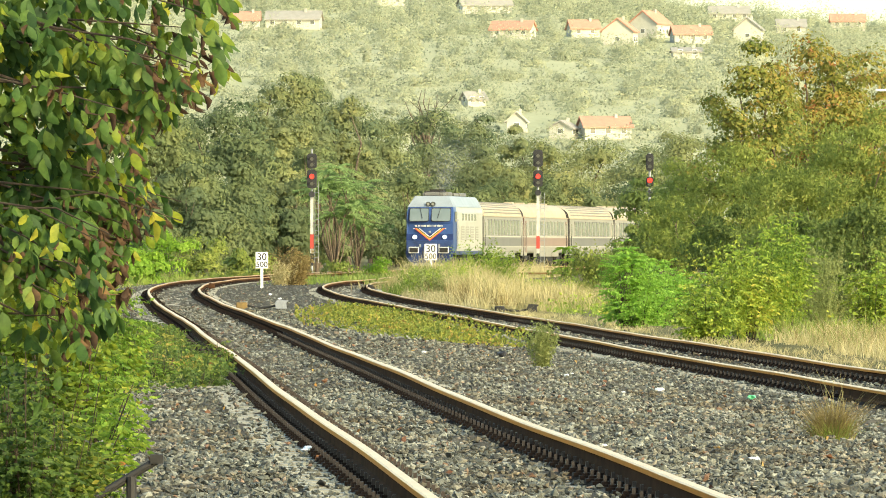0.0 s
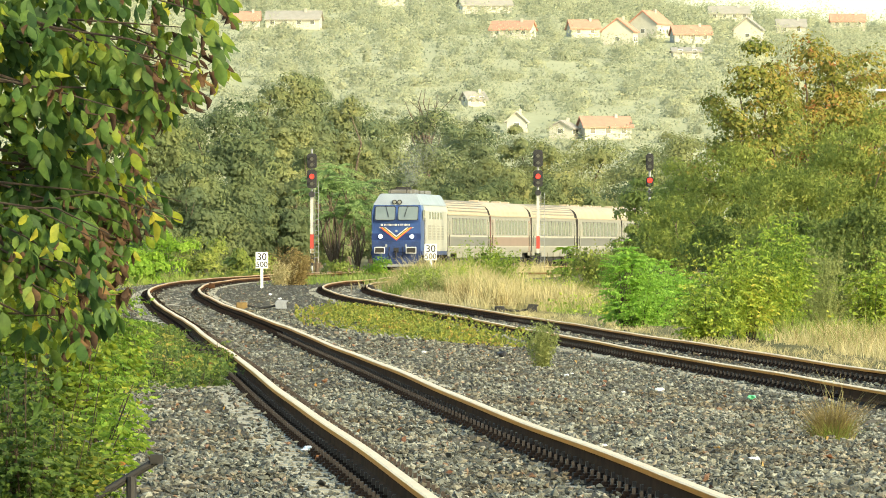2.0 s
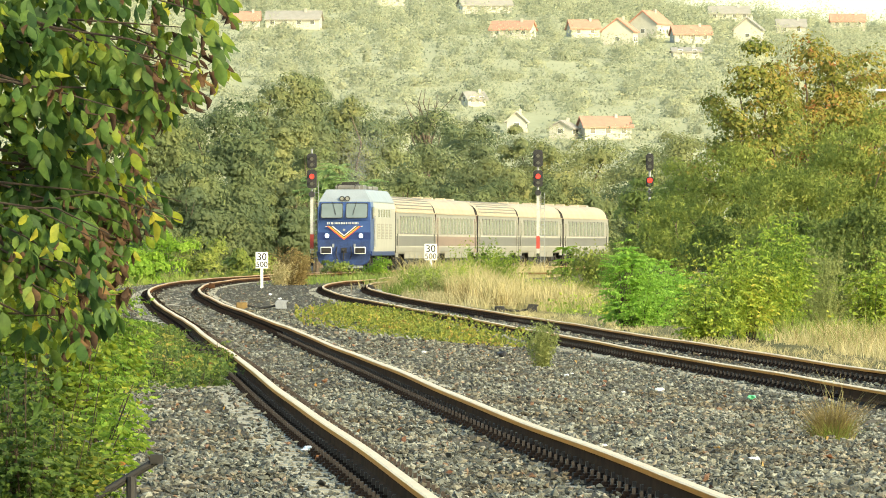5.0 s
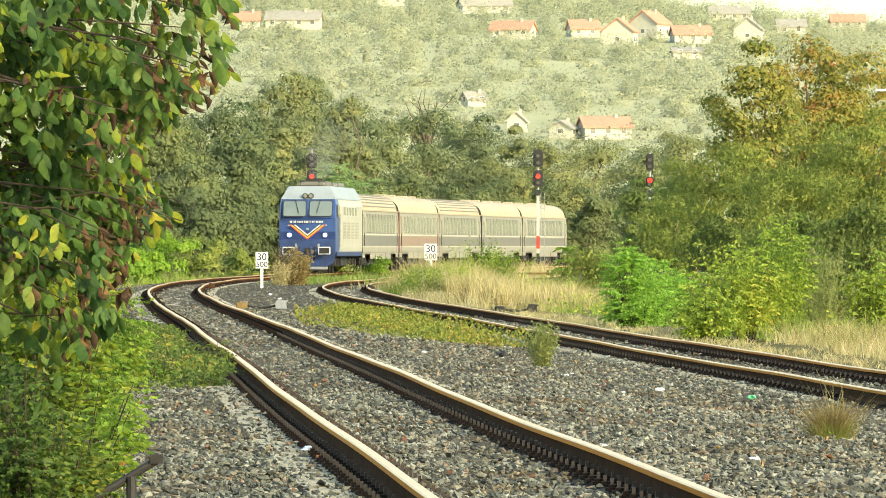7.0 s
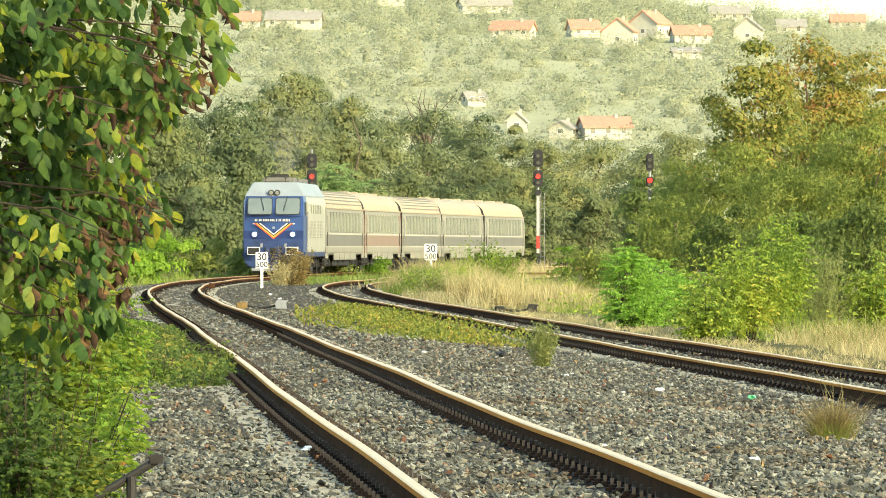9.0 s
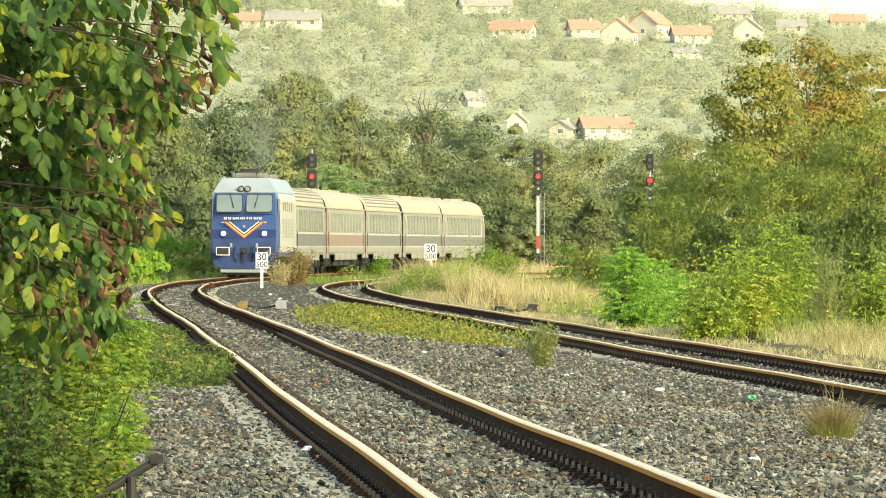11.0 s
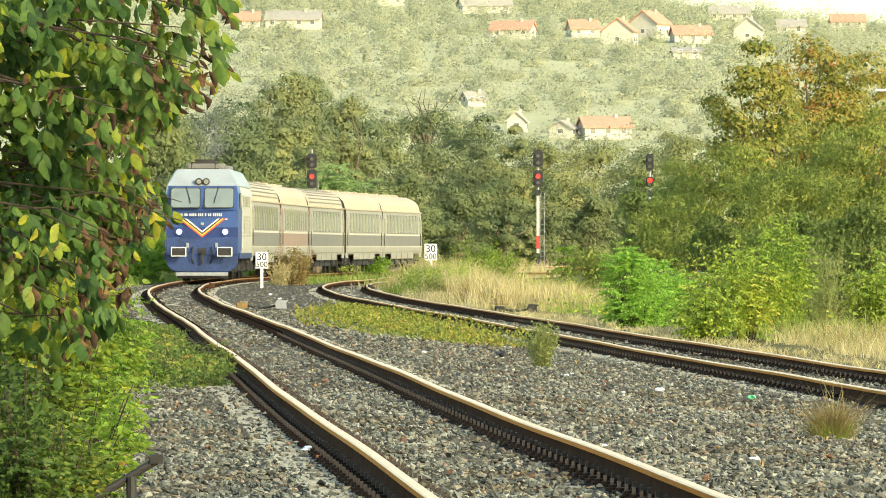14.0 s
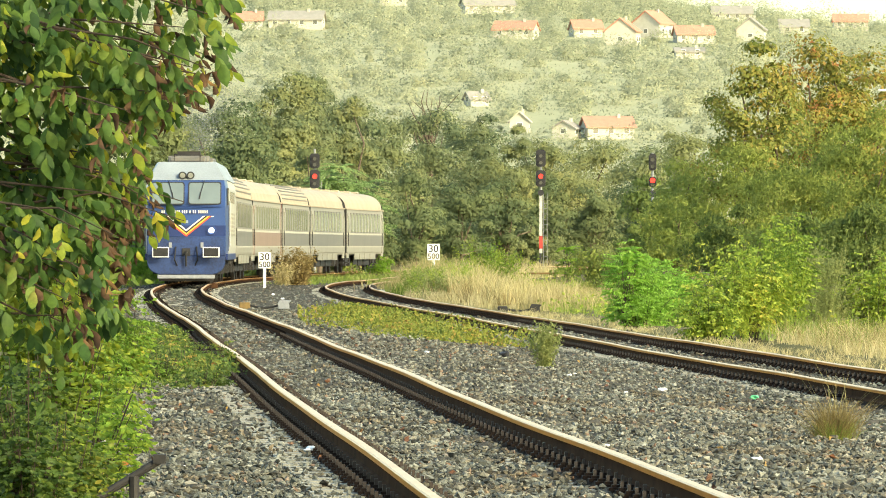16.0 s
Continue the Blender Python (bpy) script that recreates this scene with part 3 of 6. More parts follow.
def build_loco():
    L = 16.2
    root = tagged(new("diesel_locomotive"), "blue diesel locomotive with cream sides and lit headlights", "locomotive")
    # body side walls: cream, behind the cab
    wall = [(-1.42, 0.95), (1.42, 0.95), (1.44, 1.3), (1.44, 3.3), (1.36, 3.62), (-1.36, 3.62), (-1.44, 3.3), (-1.44, 1.3)]
    bm = bmesh.new()
    loft(bm, wall, (1.15, L - 0.6))
    part("body", bm, M["cream"], root, "cream-white body sides")
    # cab: blue shell that narrows and rakes towards its front
    def cab_shape(x, z, y):
        k = np.clip((1.2 - y) / 1.2, 0, 1)
        rake = 0.42 * np.clip((z - 2.7) / 0.95, 0, 1) * k
        return (x * (1 - 0.055 * k), y + rake, z)
    cab = [(-1.43, 0.95), (1.43, 0.95), (1.45, 1.3), (1.45, 1.75), (1.45, 2.7), (1.45, 3.3), (1.38, 3.64), (-1.38, 3.64), (-1.45, 3.3), (-1.45, 2.7), (-1.45, 1.75), (-1.45, 1.3)]
    bm = bmesh.new()
    loft(bm, cab, (0.0, 0.12, 0.6, 1.2), lambda x, z, y: cab_shape(x * (0.985 if y < 0.01 else 1), z, y))
    part("cab", bm, M["blue"], root, "bright blue cab front")
    bm = bmesh.new()
    low = [(-1.36, 0.98), (1.36, 0.98), (1.365, 1.66), (-1.365, 1.66)]
    loft(bm, low, (-0.07, 0.05))
    bevelled(bm, 0.02)
    part("buffer_beam", bm, M["shaded_grimy_blue"], root, "blue buffer beam")
    boxpart("dark_band", M["deep_blue"], root, -1.37, 1.37, -0.008, 0.03, 1.67, 2.04, 0.0, "dark blue painted band")
    # roof: pale, chamfered at the front
    roof = [(-1.40, 3.62), (1.40, 3.62), (1.37, 3.70), (1.08, 4.20), (1.00, 4.26), (-1.00, 4.26), (-1.08, 4.20), (-1.37, 3.70)]
    bm = bmesh.new()
    def roof_shape(x, z, y):
        k = np.clip((1.4 - y) / 1.0, 0, 1)
        return (x * (1 - 0.055 * k), y + 0.75 * k * (z - 3.62) / 0.68, z)
    loft(bm, roof, (0.38, 0.7, 1.4, L - 1.2, L - 0.7), roof_shape)
    part("roof", bm, M["pale_roof"], root, "pale grey-blue chamfered roof")
    for y0, y1, w, h in ((1.75, 2.7, 0.62, 0.16), (3.3, 5.4, 0.72, 0.22), (5.8, 8.2, 0.8, 0.16), (9.0, 12.5, 0.78, 0.2)):
        boxpart("roof_box", M["coach_grey"], root, -w, w, y0, y1, 4.28, 4.28 + h, 0.03, "grey roof hatch")
    bm = bmesh.new()
    for s in (-1, 1):
        for y in (1.3, 1.9, 4.8):
            rod(bm, (s * 0.45, y, 4.28), (s * 0.45, y, 4.52), 0.018, sides=6)
        rod(bm, (s * 0.45, 1.3, 4.52), (s * 0.45, 4.8, 4.52), 0.018, sides=6)
    rod(bm, (-0.45, 1.3, 4.52), (0.45, 1.3, 4.52), 0.018, sides=6)
    rod(bm, (0.2, 4.2, 4.3), (0.2, 4.2, 4.5), 0.16, 0.14)
    rod(bm, (-0.2, 4.2, 4.3), (-0.2, 4.2, 4.5), 0.16, 0.14)
    box(bm, -0.44, 0.44, 3.5, 4.7, 4.46, 4.56)
    box(bm, -0.40, 0.40, 3.6, 4.6, 4.56, 4.66)
    part("roof_rail", bm, M["dark"], root, "dark roof rail and exhaust stacks")
    for s in (-1, 1):
        boxpart("roof_horn", M["dark"], root, s * 0.72 - 0.09, s * 0.72 + 0.09, 1.15, 1.45, 4.02, 4.16, 0.02)
    # windscreens
    for s in (-1, 1):
        frame_bm, glass_bm = bmesh.new(), bmesh.new()
        for b, w, h, y0, y1 in ((frame_bm, 1.15, 0.79, -0.012, 0.05), (glass_bm, 1.08, 0.72, -0.024, 0.03)):
            pr = rounded_pane(w, h, 0, 0)
            loft(b, pr, (y0, y1), lambda x, z, y: (x + s * 0.64, y + 0.42 * np.clip((z + 3.16 - 2.7) / 0.95, 0, 1) - 0.006, z + 3.16))
        w = part("windscreen", frame_bm, M["black"], root, "cab windscreen in a dark rubber frame")
        part("pane", glass_bm, M["windscreen"], w, "pale reflecting glass")
        bm = bmesh.new()
        rod(bm, (s * 0.62, 0.335, 3.60), (s * 0.46, 0.085, 3.02), 0.014, sides=6)
        rod(bm, (s * 0.50, 0.16, 3.20), (s * 0.45, 0.06, 2.96), 0.020, sides=6)
        part("wiper", bm, M["black"], root)
        # headlights
        bm = bmesh.new()
        rod(bm, (s * 0.875, -0.06, 1.87), (s * 0.875, 0.1, 1.87), 0.17, sides=20)
        h = part("headlight", bm, M["deep_blue"], root, "round lit headlight in a blue rim")
        bm = bmesh.new()
        rod(bm, (s * 0.875, -0.075, 1.87), (s * 0.875, 0.0, 1.87), 0.088, sides=20)
        part("lens", bm, M["lamp_glow"], h, "glowing warm white lens")
        # upper lamps
        bm = bmesh.new()
        rod(bm, (s * 0.14, 0.36, 3.78), (s * 0.14, 0.60, 3.78), 0.135, sides=20)
        h = part("marker_lamp", bm, M["black"], root, "dark round roof lamp")
        bm = bmesh.new()
        rod(bm, (s * 0.14, 0.35, 3.78), (s * 0.14, 0.5, 3.78), 0.09, sides=16)
        part("lens", bm, M["lens_grey"], h, "grey unlit glass")
        # buffers: flat rectangular heads with a white edge
        bm = bmesh.new()
        rod(bm, (s * 0.875, -0.55, 1.1), (s * 0.875, 0, 1.1), 0.13, 0.2)
        b = part("buffer", bm, M["dark"], root, "black rectangular buffer with white edge")
        edge, plate = bmesh.new(), bmesh.new()
        box(edge, s * 0.875 - 0.29, s * 0.875 + 0.29, -0.60, -0.555, 0.93, 1.29)
        bevelled(edge, 0.015)
        box(plate, s * 0.875 - 0.26, s * 0.875 + 0.26, -0.612, -0.56, 0.96, 1.26)
        bevelled(plate, 0.015)
        part("edge", edge, M["white"], b, "white painted buffer edge")
        part("plate", plate, M["dark"], b, "greasy black buffer plate")
        bm = bmesh.new()
        box(bm, s * 0.55 - 0.05, s * 0.55 + 0.05, -0.13, -0.06, 1.27, 1.45)
        part("brake_cock", bm, M["steel"], root)
        bm = bmesh.new()
        rod(bm, (s * 0.36, -0.10, 1.3), (s * 0.40, -0.3, 0.85), 0.025, sides=8)
        rod(bm, (s * 0.40, -0.3, 0.85), (s * 0.30, -0.12, 0.62), 0.025, sides=8)
        part("brake_hose", bm, M["rubber"], root)
        # door rail and side mirror at the cab side
        bm = bmesh.new()
        for y in (1.25, 1.75):
            rod(bm, (s * 1.49, y, 1.3), (s * 1.49, y, 2.9), 0.02, sides=6)
        part("handrail", bm, M["steel"], root)
        boxpart("cab_side_window", M["glass"], root, s * 1.44 - 0.02, s * 1.44 + 0.02, 0.55, 1.05, 2.75, 3.35, 0.01)
        # Recess before the cab door, shown by a flat strip coloured as its shade
        boxpart("door_recess", M["dark"], root, s * 1.44 - 0.02, s * 1.44 + 0.018, 1.19, 1.29, 1.15, 3.35, 0.005)
        boxpart("cab_door", M["cream"], root, s * 1.44 - 0.025, s * 1.44 + 0.025, 1.3, 1.95, 1.15, 3.3, 0.01)
        boxpart("blue_skirt", M["deep_blue"], root, s * 1.40 - 0.04, s * 1.40 + 0.04, 0.2, L - 0.8, 0.84, 1.06, 0.01)
        for k in range(5):
            y = 4.2 + k * 1.7
            boxpart("side_window", M["glass"], root, s * 1.44 - 0.015, s * 1.44 + 0.015, y, y + 0.9, 2.85, 3.25, 0.01)
        for k in range(4):
            g = boxpart("side_grille", M["coach_light"], root, s * 1.44 - 0.012, s * 1.44 + 0.012, 3.6 + k * 2.6, 5.4 + k * 2.6, 1.7, 2.5, 0.005)
            for q in range(5):
                boxpart("slat", M["cream"], g, s * 1.455 - 0.01, s * 1.455 + 0.012, 3.65 + k * 2.6, 5.35 + k * 2.6, 1.76 + q * 0.15, 1.82 + q * 0.15)
    # coupling hook
    bm = bmesh.new()
    box(bm, -0.14, 0.14, -0.10, 0.0, 0.95, 1.25)
    rod(bm, (0, -0.05, 1.1), (0, -0.40, 1.05), 0.05, 0.04)
    rod(bm, (0, -0.30, 1.08), (0, -0.28, 0.62), 0.04, 0.035)
    part("coupling_hook", bm, M["dark"], root, "black screw coupling")
    # plough: curved blue shield and pale lower bar
    bm = bmesh.new()
    loft(bm, [(-1.36, 0.98), (1.36, 0.98), (1.36, 0.74), (1.31, 0.58), (1.22, 0.46), (1.08, 0.38), (0.92, 0.34), (-0.92, 0.34), (-1.08, 0.38), (-1.22, 0.46), (-1.31, 0.58), (-1.36, 0.74)], (-0.16, -0.02))
    bevelled(bm, 0.02)
    part("snow_plough", bm, M["shaded_grimy_blue"], root, "blue front shield with cut corners")
    boxpart("plough_bar", M["steel"], root, -1.0, 1.0, -0.24, -0.17, 0.19, 0.33, 0.015, "pale grey lower plough bar")
    boxpart("rail_guard", M["dark"], root, -0.95, 0.95, 0.15, 0.25, 0.10, 0.5)
    # chevron in four lines, and the emblem
    for i, (mat, lab) in enumerate((("stripe_white", "white"), ("black", "dark"), ("stripe_yellow", "yellow"), ("stripe_red", "red"))):
        bm = bmesh.new()
        a0, a1, top, m, y = 1.90 - i * 0.062, 1.90 - (i + 1) * 0.062, 2.37, 0.80, -0.012 - i * 0.001
        for s in (-1, 1):
            out = [(0, a0), ((top - a0) / m, top), ((top - a1) / m, top), (0, a1)]
            if i == 0:
                out = [(0, a0), ((top - a0) / m, top), (0.96, top), (0.96, top - 0.035), ((top - 0.035 - a1) / m, top - 0.035), (0, a1)]
            q = [bm.verts.new((s * px, y, pz)) for px, pz in out]
            q2 = [bm.verts.new((s * px, y + 0.02, pz)) for px, pz in out]
            bm.faces.new(q)
            for a in range(len(q)):
                b = (a + 1) % len(q)
                bm.faces.new((q[a], q2[a], q2[b], q[b]))
        bmesh.ops.recalc_face_normals(bm, faces=bm.faces)
        part("chevron_line", bm, M[mat], root, lab + " painted chevron line")
    # Ledge in darker blue, so the crease's shade is painted on
    boxpart("front_ledge", M["deep_blue"], root, -1.22, 1.22, -0.022, 0.03, 2.675, 2.70, 0.008, "ledge under the windscreens, its crease shade painted dark blue")
    boxpart("emblem", M["pale_roof"], root, -0.06, 0.06, -0.015, 0.02, 2.12, 2.22, 0.01)
    # the number across the front, as plain bars
    x = -0.86
    for w in (2, 2, 4, 3, 1, 2, 5):
        for k in range(w):
            boxpart("number_bar", M["stripe_white"], root, x, x + 0.038, -0.016, 0.01, 2.465, 2.565)
            x += 0.072
        x += 0.045
    # underframe
    bm = bmesh.new()
    box(bm, -1.1, 1.1, 6.2, 10.2, 0.35, 0.98)
    box(bm, -1.25, 1.25, 0.3, L - 0.3, 0.80, 0.97)
    bevelled(bm, 0.03)
    part("fuel_tank", bm, M["dark"], root, "sooty fuel tank and frame")
    for y in (3.6, 12.6):
        bogie(root, y, 3.6, 3)
    boxpart("gangway_plate", M["dark"], root, -0.5, 0.5, L - 0.6, L - 0.3, 1.0, 3.2, 0.03)
    return root


def build_coach(kind):
    L = 23.6
    look_of = {
        "ribbed": ("grey express coach with a ribbed cream roof", "coach_light", "coach_grey", "dark"),
        "red": ("pale coach with faded red lower panels", "coach_light", "coach_pink", "coach_red"),
        "plain": ("light grey passenger coach, reflected sky toned into its windows", "coach_light", "coach_grey", "dark"),
    }[kind]
    root = tagged(new("passenger_coach"), look_of[0], "railway coach", group="coaches of the train")
    W = 1.41
    sides = [(-W + 0.04, 0.92), (W - 0.04, 0.92), (W, 1.04), (W, 2.6), (W - 0.05, 3.18), (-W + 0.05, 3.18), (-W, 2.6), (-W, 1.04)]
    bm = bmesh.new()
    loft(bm, sides, (0.0, L))
    part("body", bm, M[look_of[1]], root, "light grey body sides")
    arc = [(W - 0.03, 3.16)] + [((W - 0.05) * math.cos(a) ** 0.75, 3.20 + 0.85 * math.sin(a) ** 0.9) for a in np.linspace(0.08, math.pi / 2, 8)]
    prof = arc + [(-x, z) for x, z in arc[::-1]]
    bm = bmesh.new()
    def roof_shape(x, z, y):
        k = np.clip(abs(y - L / 2) - (L / 2 - 1.0), 0, 1)
        return (x * (1 - 0.06 * k * k), y, z - 0.22 * k * k * (z - 3.16) / 0.9)
    loft(bm, prof, [-0.05, 0.15, 0.4, 0.7, 1.0, L - 1.0, L - 0.7, L - 0.4, L - 0.15, L + 0.05], roof_shape)
    part("roof", bm, M["coach_roof"], root, "dusty cream curved roof", smooth=False)
    for ya, yb in ((-0.10, 0.02), (L - 0.02, L + 0.10)):
        bm = bmesh.new()
        loft(bm, [(x * 0.985, 3.16 + (z - 3.16) * 0.85 + 0.02) for x, z in prof], (ya, yb))
        part("roof_end", bm, M["dark"], root, "dark roof end ring")
    if kind == "ribbed":
        for a in np.linspace(0.18, 1.25, 6):
            for s in (-1, 1):
                x, z = (W - 0.05) * math.cos(a) ** 0.75 * s, 3.20 + 0.85 * math.sin(a) ** 0.9
                boxpart("roof_rib", M["coach_grey"], root, x - 0.014, x + 0.014, 1.0, L - 1.0, z - 0.02, z + 0.03)
    else:
        for y in (3.0, 8.5, 15.5, 20.5):
            boxpart("roof_vent", M["coach_roof"], root, -0.3, 0.3, y, y + 0.7, 3.98, 4.14, 0.04)
    for s in (-1, 1):
        boxpart("lower_band", M[look_of[2]], root, s * W - 0.006, s * W + 0.006, 0.02, L - 0.02, 1.33, 1.90)
        for z, half in ((1.30, 0.026), (1.93, 0.040)):
            boxpart("pale_line", M["coach_line"], root, s * W - 0.009, s * W + 0.009, 0.02, L - 0.02, z - half, z + half)
        for q, (y0, y1, low) in enumerate(((0.1, 1.5, 0.74), (5.1, 8.0, 0.66), (8.35, 11.0, 0.66), (11.3, 14.6, 0.66), (14.9, 18.4, 0.66), (22.1, 23.5, 0.74))):
            boxpart("skirt_panel", M["coach_light"], root, s * (W - 0.035) - 0.02, s * (W - 0.035) + 0.02, y0, y1, low, 1.03, 0.008)
        boxpart("rain_gutter", M["coach_roof"], root, s * (W - 0.02) - 0.03, s * (W - 0.02) + 0.03, 0.1, L - 0.1, 3.14, 3.20)
        nwin = 10
        for k in range(nwin):
            y = 2.6 + k * (L - 5.2 - 1.3) / (nwin - 1)
            f = boxpart("window", M["coach_grey" if kind != "red" else "coach_light"], root, s * (W - 0.015) - 0.02, s * (W - 0.015) + 0.024, y - 0.06, y + 1.36, 1.98, 2.98)
            boxpart("pane", M["glass"], f, s * (W - 0.010) - 0.02, s * (W - 0.010) + 0.026, y, y + 1.3, 2.04, 2.92)
        for y in (0.55, L - 1.35):
            d = boxpart("door", M[look_of[2] if kind == "red" else "coach_light"], root, s * W - 0.012, s * W + 0.014, y, y + 0.8, 0.96, 2.95, 0.006)
            boxpart("step", M["dark"], root, s * 1.28 - 0.12, s * 1.28 + 0.12, y + 0.05, y + 0.75, 0.50, 0.56)
            boxpart("pane", M["glass"], d, s * W - 0.01, s * W + 0.018, y + 0.18, y + 0.62, 2.0, 2.8)
            boxpart("handle", M["dark"], d, s * W, s * W + 0.05, y + 0.06, y + 0.11, 1.35, 2.0)
    for y, d in ((-0.16, 1), (L + 0.16, -1)):
        boxpart("gangway", M["rubber"], root, -0.55, 0.55, min(y, y + d * 0.17), max(y, y + d * 0.17), 1.0, 3.2, 0.04, "black rubber gangway")
        ybar = 0.0 if d > 0 else L
        boxpart("end_frame", M[look_of[3]], root, -W + 0.005, W - 0.005, ybar - 0.03, ybar + 0.03, 0.98, 3.15, 0.01)
    boxpart("underframe", M["dark"], root, -1.15, 1.15, 0.4, L - 0.4, 0.85, 0.925, 0.0, "dark coach underframe")
    for y0, y1 in ((6.5, 9.0), (9.6, 12.4), (13.0, 16.8)):
        boxpart("underfloor_box", M["dark"], root, -1.2, 1.2, y0, y1, 0.36, 0.855, 0.03, "dark underfloor equipment box")
    for y in (3.2, L - 3.2):
        bogie(root, y, 2.5, 2)
    return root


# ---- signals and signs ----
def build_signal(x, y, base, heads, mast_top, red, label, hw=0.27):
    root = tagged(new("railway_signal"), label, "railway signal", group="light signals beside the line")
    root.matrix_basis = pose(x, y, base)
    bm = bmesh.new()
    rod(bm, (0, 0, -0.4), (0, 0, mast_top), 0.075, 0.06)
    part("mast", bm, M["steel"], root, "grey steel mast")
    if red:
        bm = bmesh.new()
        box(bm, -0.085, 0.085, -0.09, -0.07, red[1] + 0.02, heads[0][0] - 0.5)
        part("white_board", bm, M["worn_white"], root, "white mast board")
        bm = bmesh.new()
        box(bm, -0.10, 0.10, -0.10, -0.072, red[0], red[1])
        part("red_board", bm, M["red"], root, "faded red mast board")
        boxpart("white_foot_board", M["worn_white"], root, -0.085, 0.085, -0.095, -0.07, red[0] - 0.26, red[0] - 0.02)
        boxpart("dark_foot_board", M["black"], root, -0.085, 0.085, -0.095, -0.07, 0.05, red[0] - 0.28)
    if red:
        bm = bmesh.new()
        for k in range(14):
            rod(bm, (0.16, 0.14, 0.5 + k * 0.3), (0.36, 0.14, 0.5 + k * 0.3), 0.012, sides=6)
        for xx in (0.16, 0.36):
            rod(bm, (xx, 0.14, 0.2), (xx, 0.14, 4.7), 0.016, sides=6)
        part("ladder", bm, M["steel"], root, "thin steel ladder")
    bm = bmesh.new()
    low = heads[0][0] - 0.34
    rod(bm, (0, -0.16, low), (0, 0.02, low), 0.17, sides=20)
    part("round_plate", bm, M["black"], root, "small round black plate")
    for z0, z1, lit in heads:
        bm = bmesh.new()
        prof = [(-hw, z0 + 0.10), (-hw * 0.63, z0), (hw * 0.63, z0), (hw, z0 + 0.10), (hw, z1 - 0.10), (hw * 0.63, z1), (-hw * 0.63, z1), (-hw, z1 - 0.10)]
        loft(bm, prof, (-0.16, 0.10))
        h = part("signal_head", bm, M["black"], root, "black signal head")
        n = 2
        for k in range(n):
            zc = z0 + (z1 - z0) * (0.24 + 0.40 * k)
            bm = bmesh.new()
            for a in np.linspace(-20, 200, 12):
                rod(bm, (0.135 * math.cos(radians(a)), -0.15, zc + 0.135 * math.sin(radians(a))), (0.13 * math.cos(radians(a)), -0.36, zc + 0.13 * math.sin(radians(a))), 0.02, sides=5)
            part("hood", bm, M["black"], h)
            bm = bmesh.new()
            rod(bm, (0, -0.19, zc), (0, -0.1, zc), 0.14 if (lit and k == 1) else 0.10, sides=18)
            part("lens", bm, M["red_glow"] if (lit and k == 1) else M["glass"], h, "lit red lens" if (lit and k == 1) else "dark unlit lens")
    return root


def digits(text, size, parent, x, y, z, name="number"):
    cu = bpy.data.curves.new(name, "FONT")
    cu.body, cu.size, cu.align_x, cu.align_y, cu.extrude, cu.offset = text, size, "CENTER", "CENTER", 0.002, 0.004
    ob = new(name, cu)
    dg = bpy.context.evaluated_depsgraph_get()
    me = bpy.data.meshes.new_from_object(ob.evaluated_get(dg))
    bpy.data.objects.remove(ob)
    me.materials.clear()
    me.materials.append(M["black"])
    t = new(name, me)
    t.parent, t.matrix_basis = parent, pose(x, y, z, 90, 0, 0)
    t["label"] = "black painted figures " + text
    return t


def build_speed_sign(x, y, base, board_z, label):
    root = tagged(new("speed_sign"), label, "railway sign", group="white speed boards beside the line")
    root.matrix_basis = pose(x, y, base)
    boxpart("post", M["white"], root, -0.05, 0.05, -0.04, 0.04, -0.3, board_z + 0.1, 0.01, "white painted post")
    b = boxpart("board", M["white"], root, -0.22, 0.22, -0.065, -0.042, board_z, board_z + 0.58, 0.008, "white board with black figures")
    digits("30", 0.36, b, 0, -0.07, board_z + 0.40)
    digits("500", 0.28, b, 0, -0.07, board_z + 0.13)
    return root


# ---- plants ----
def limb_path(bm, a, b, r0, r1, bend=0.06):
    a, b = Vector(a), Vector(b)
    pts = [a]
    for k in (0.35, 0.7):
        d = (b - a).length * bend
        pts.append(a.lerp(b, k) + Vector(rng.normal(size=3) * d) + Vector((0, 0, d)))
    pts.append(b)
    for i in range(3):
        rod(bm, pts[i], pts[i + 1], r0 + (r1 - r0) * i / 3, r0 + (r1 - r0) * (i + 1) / 3, sides=6)


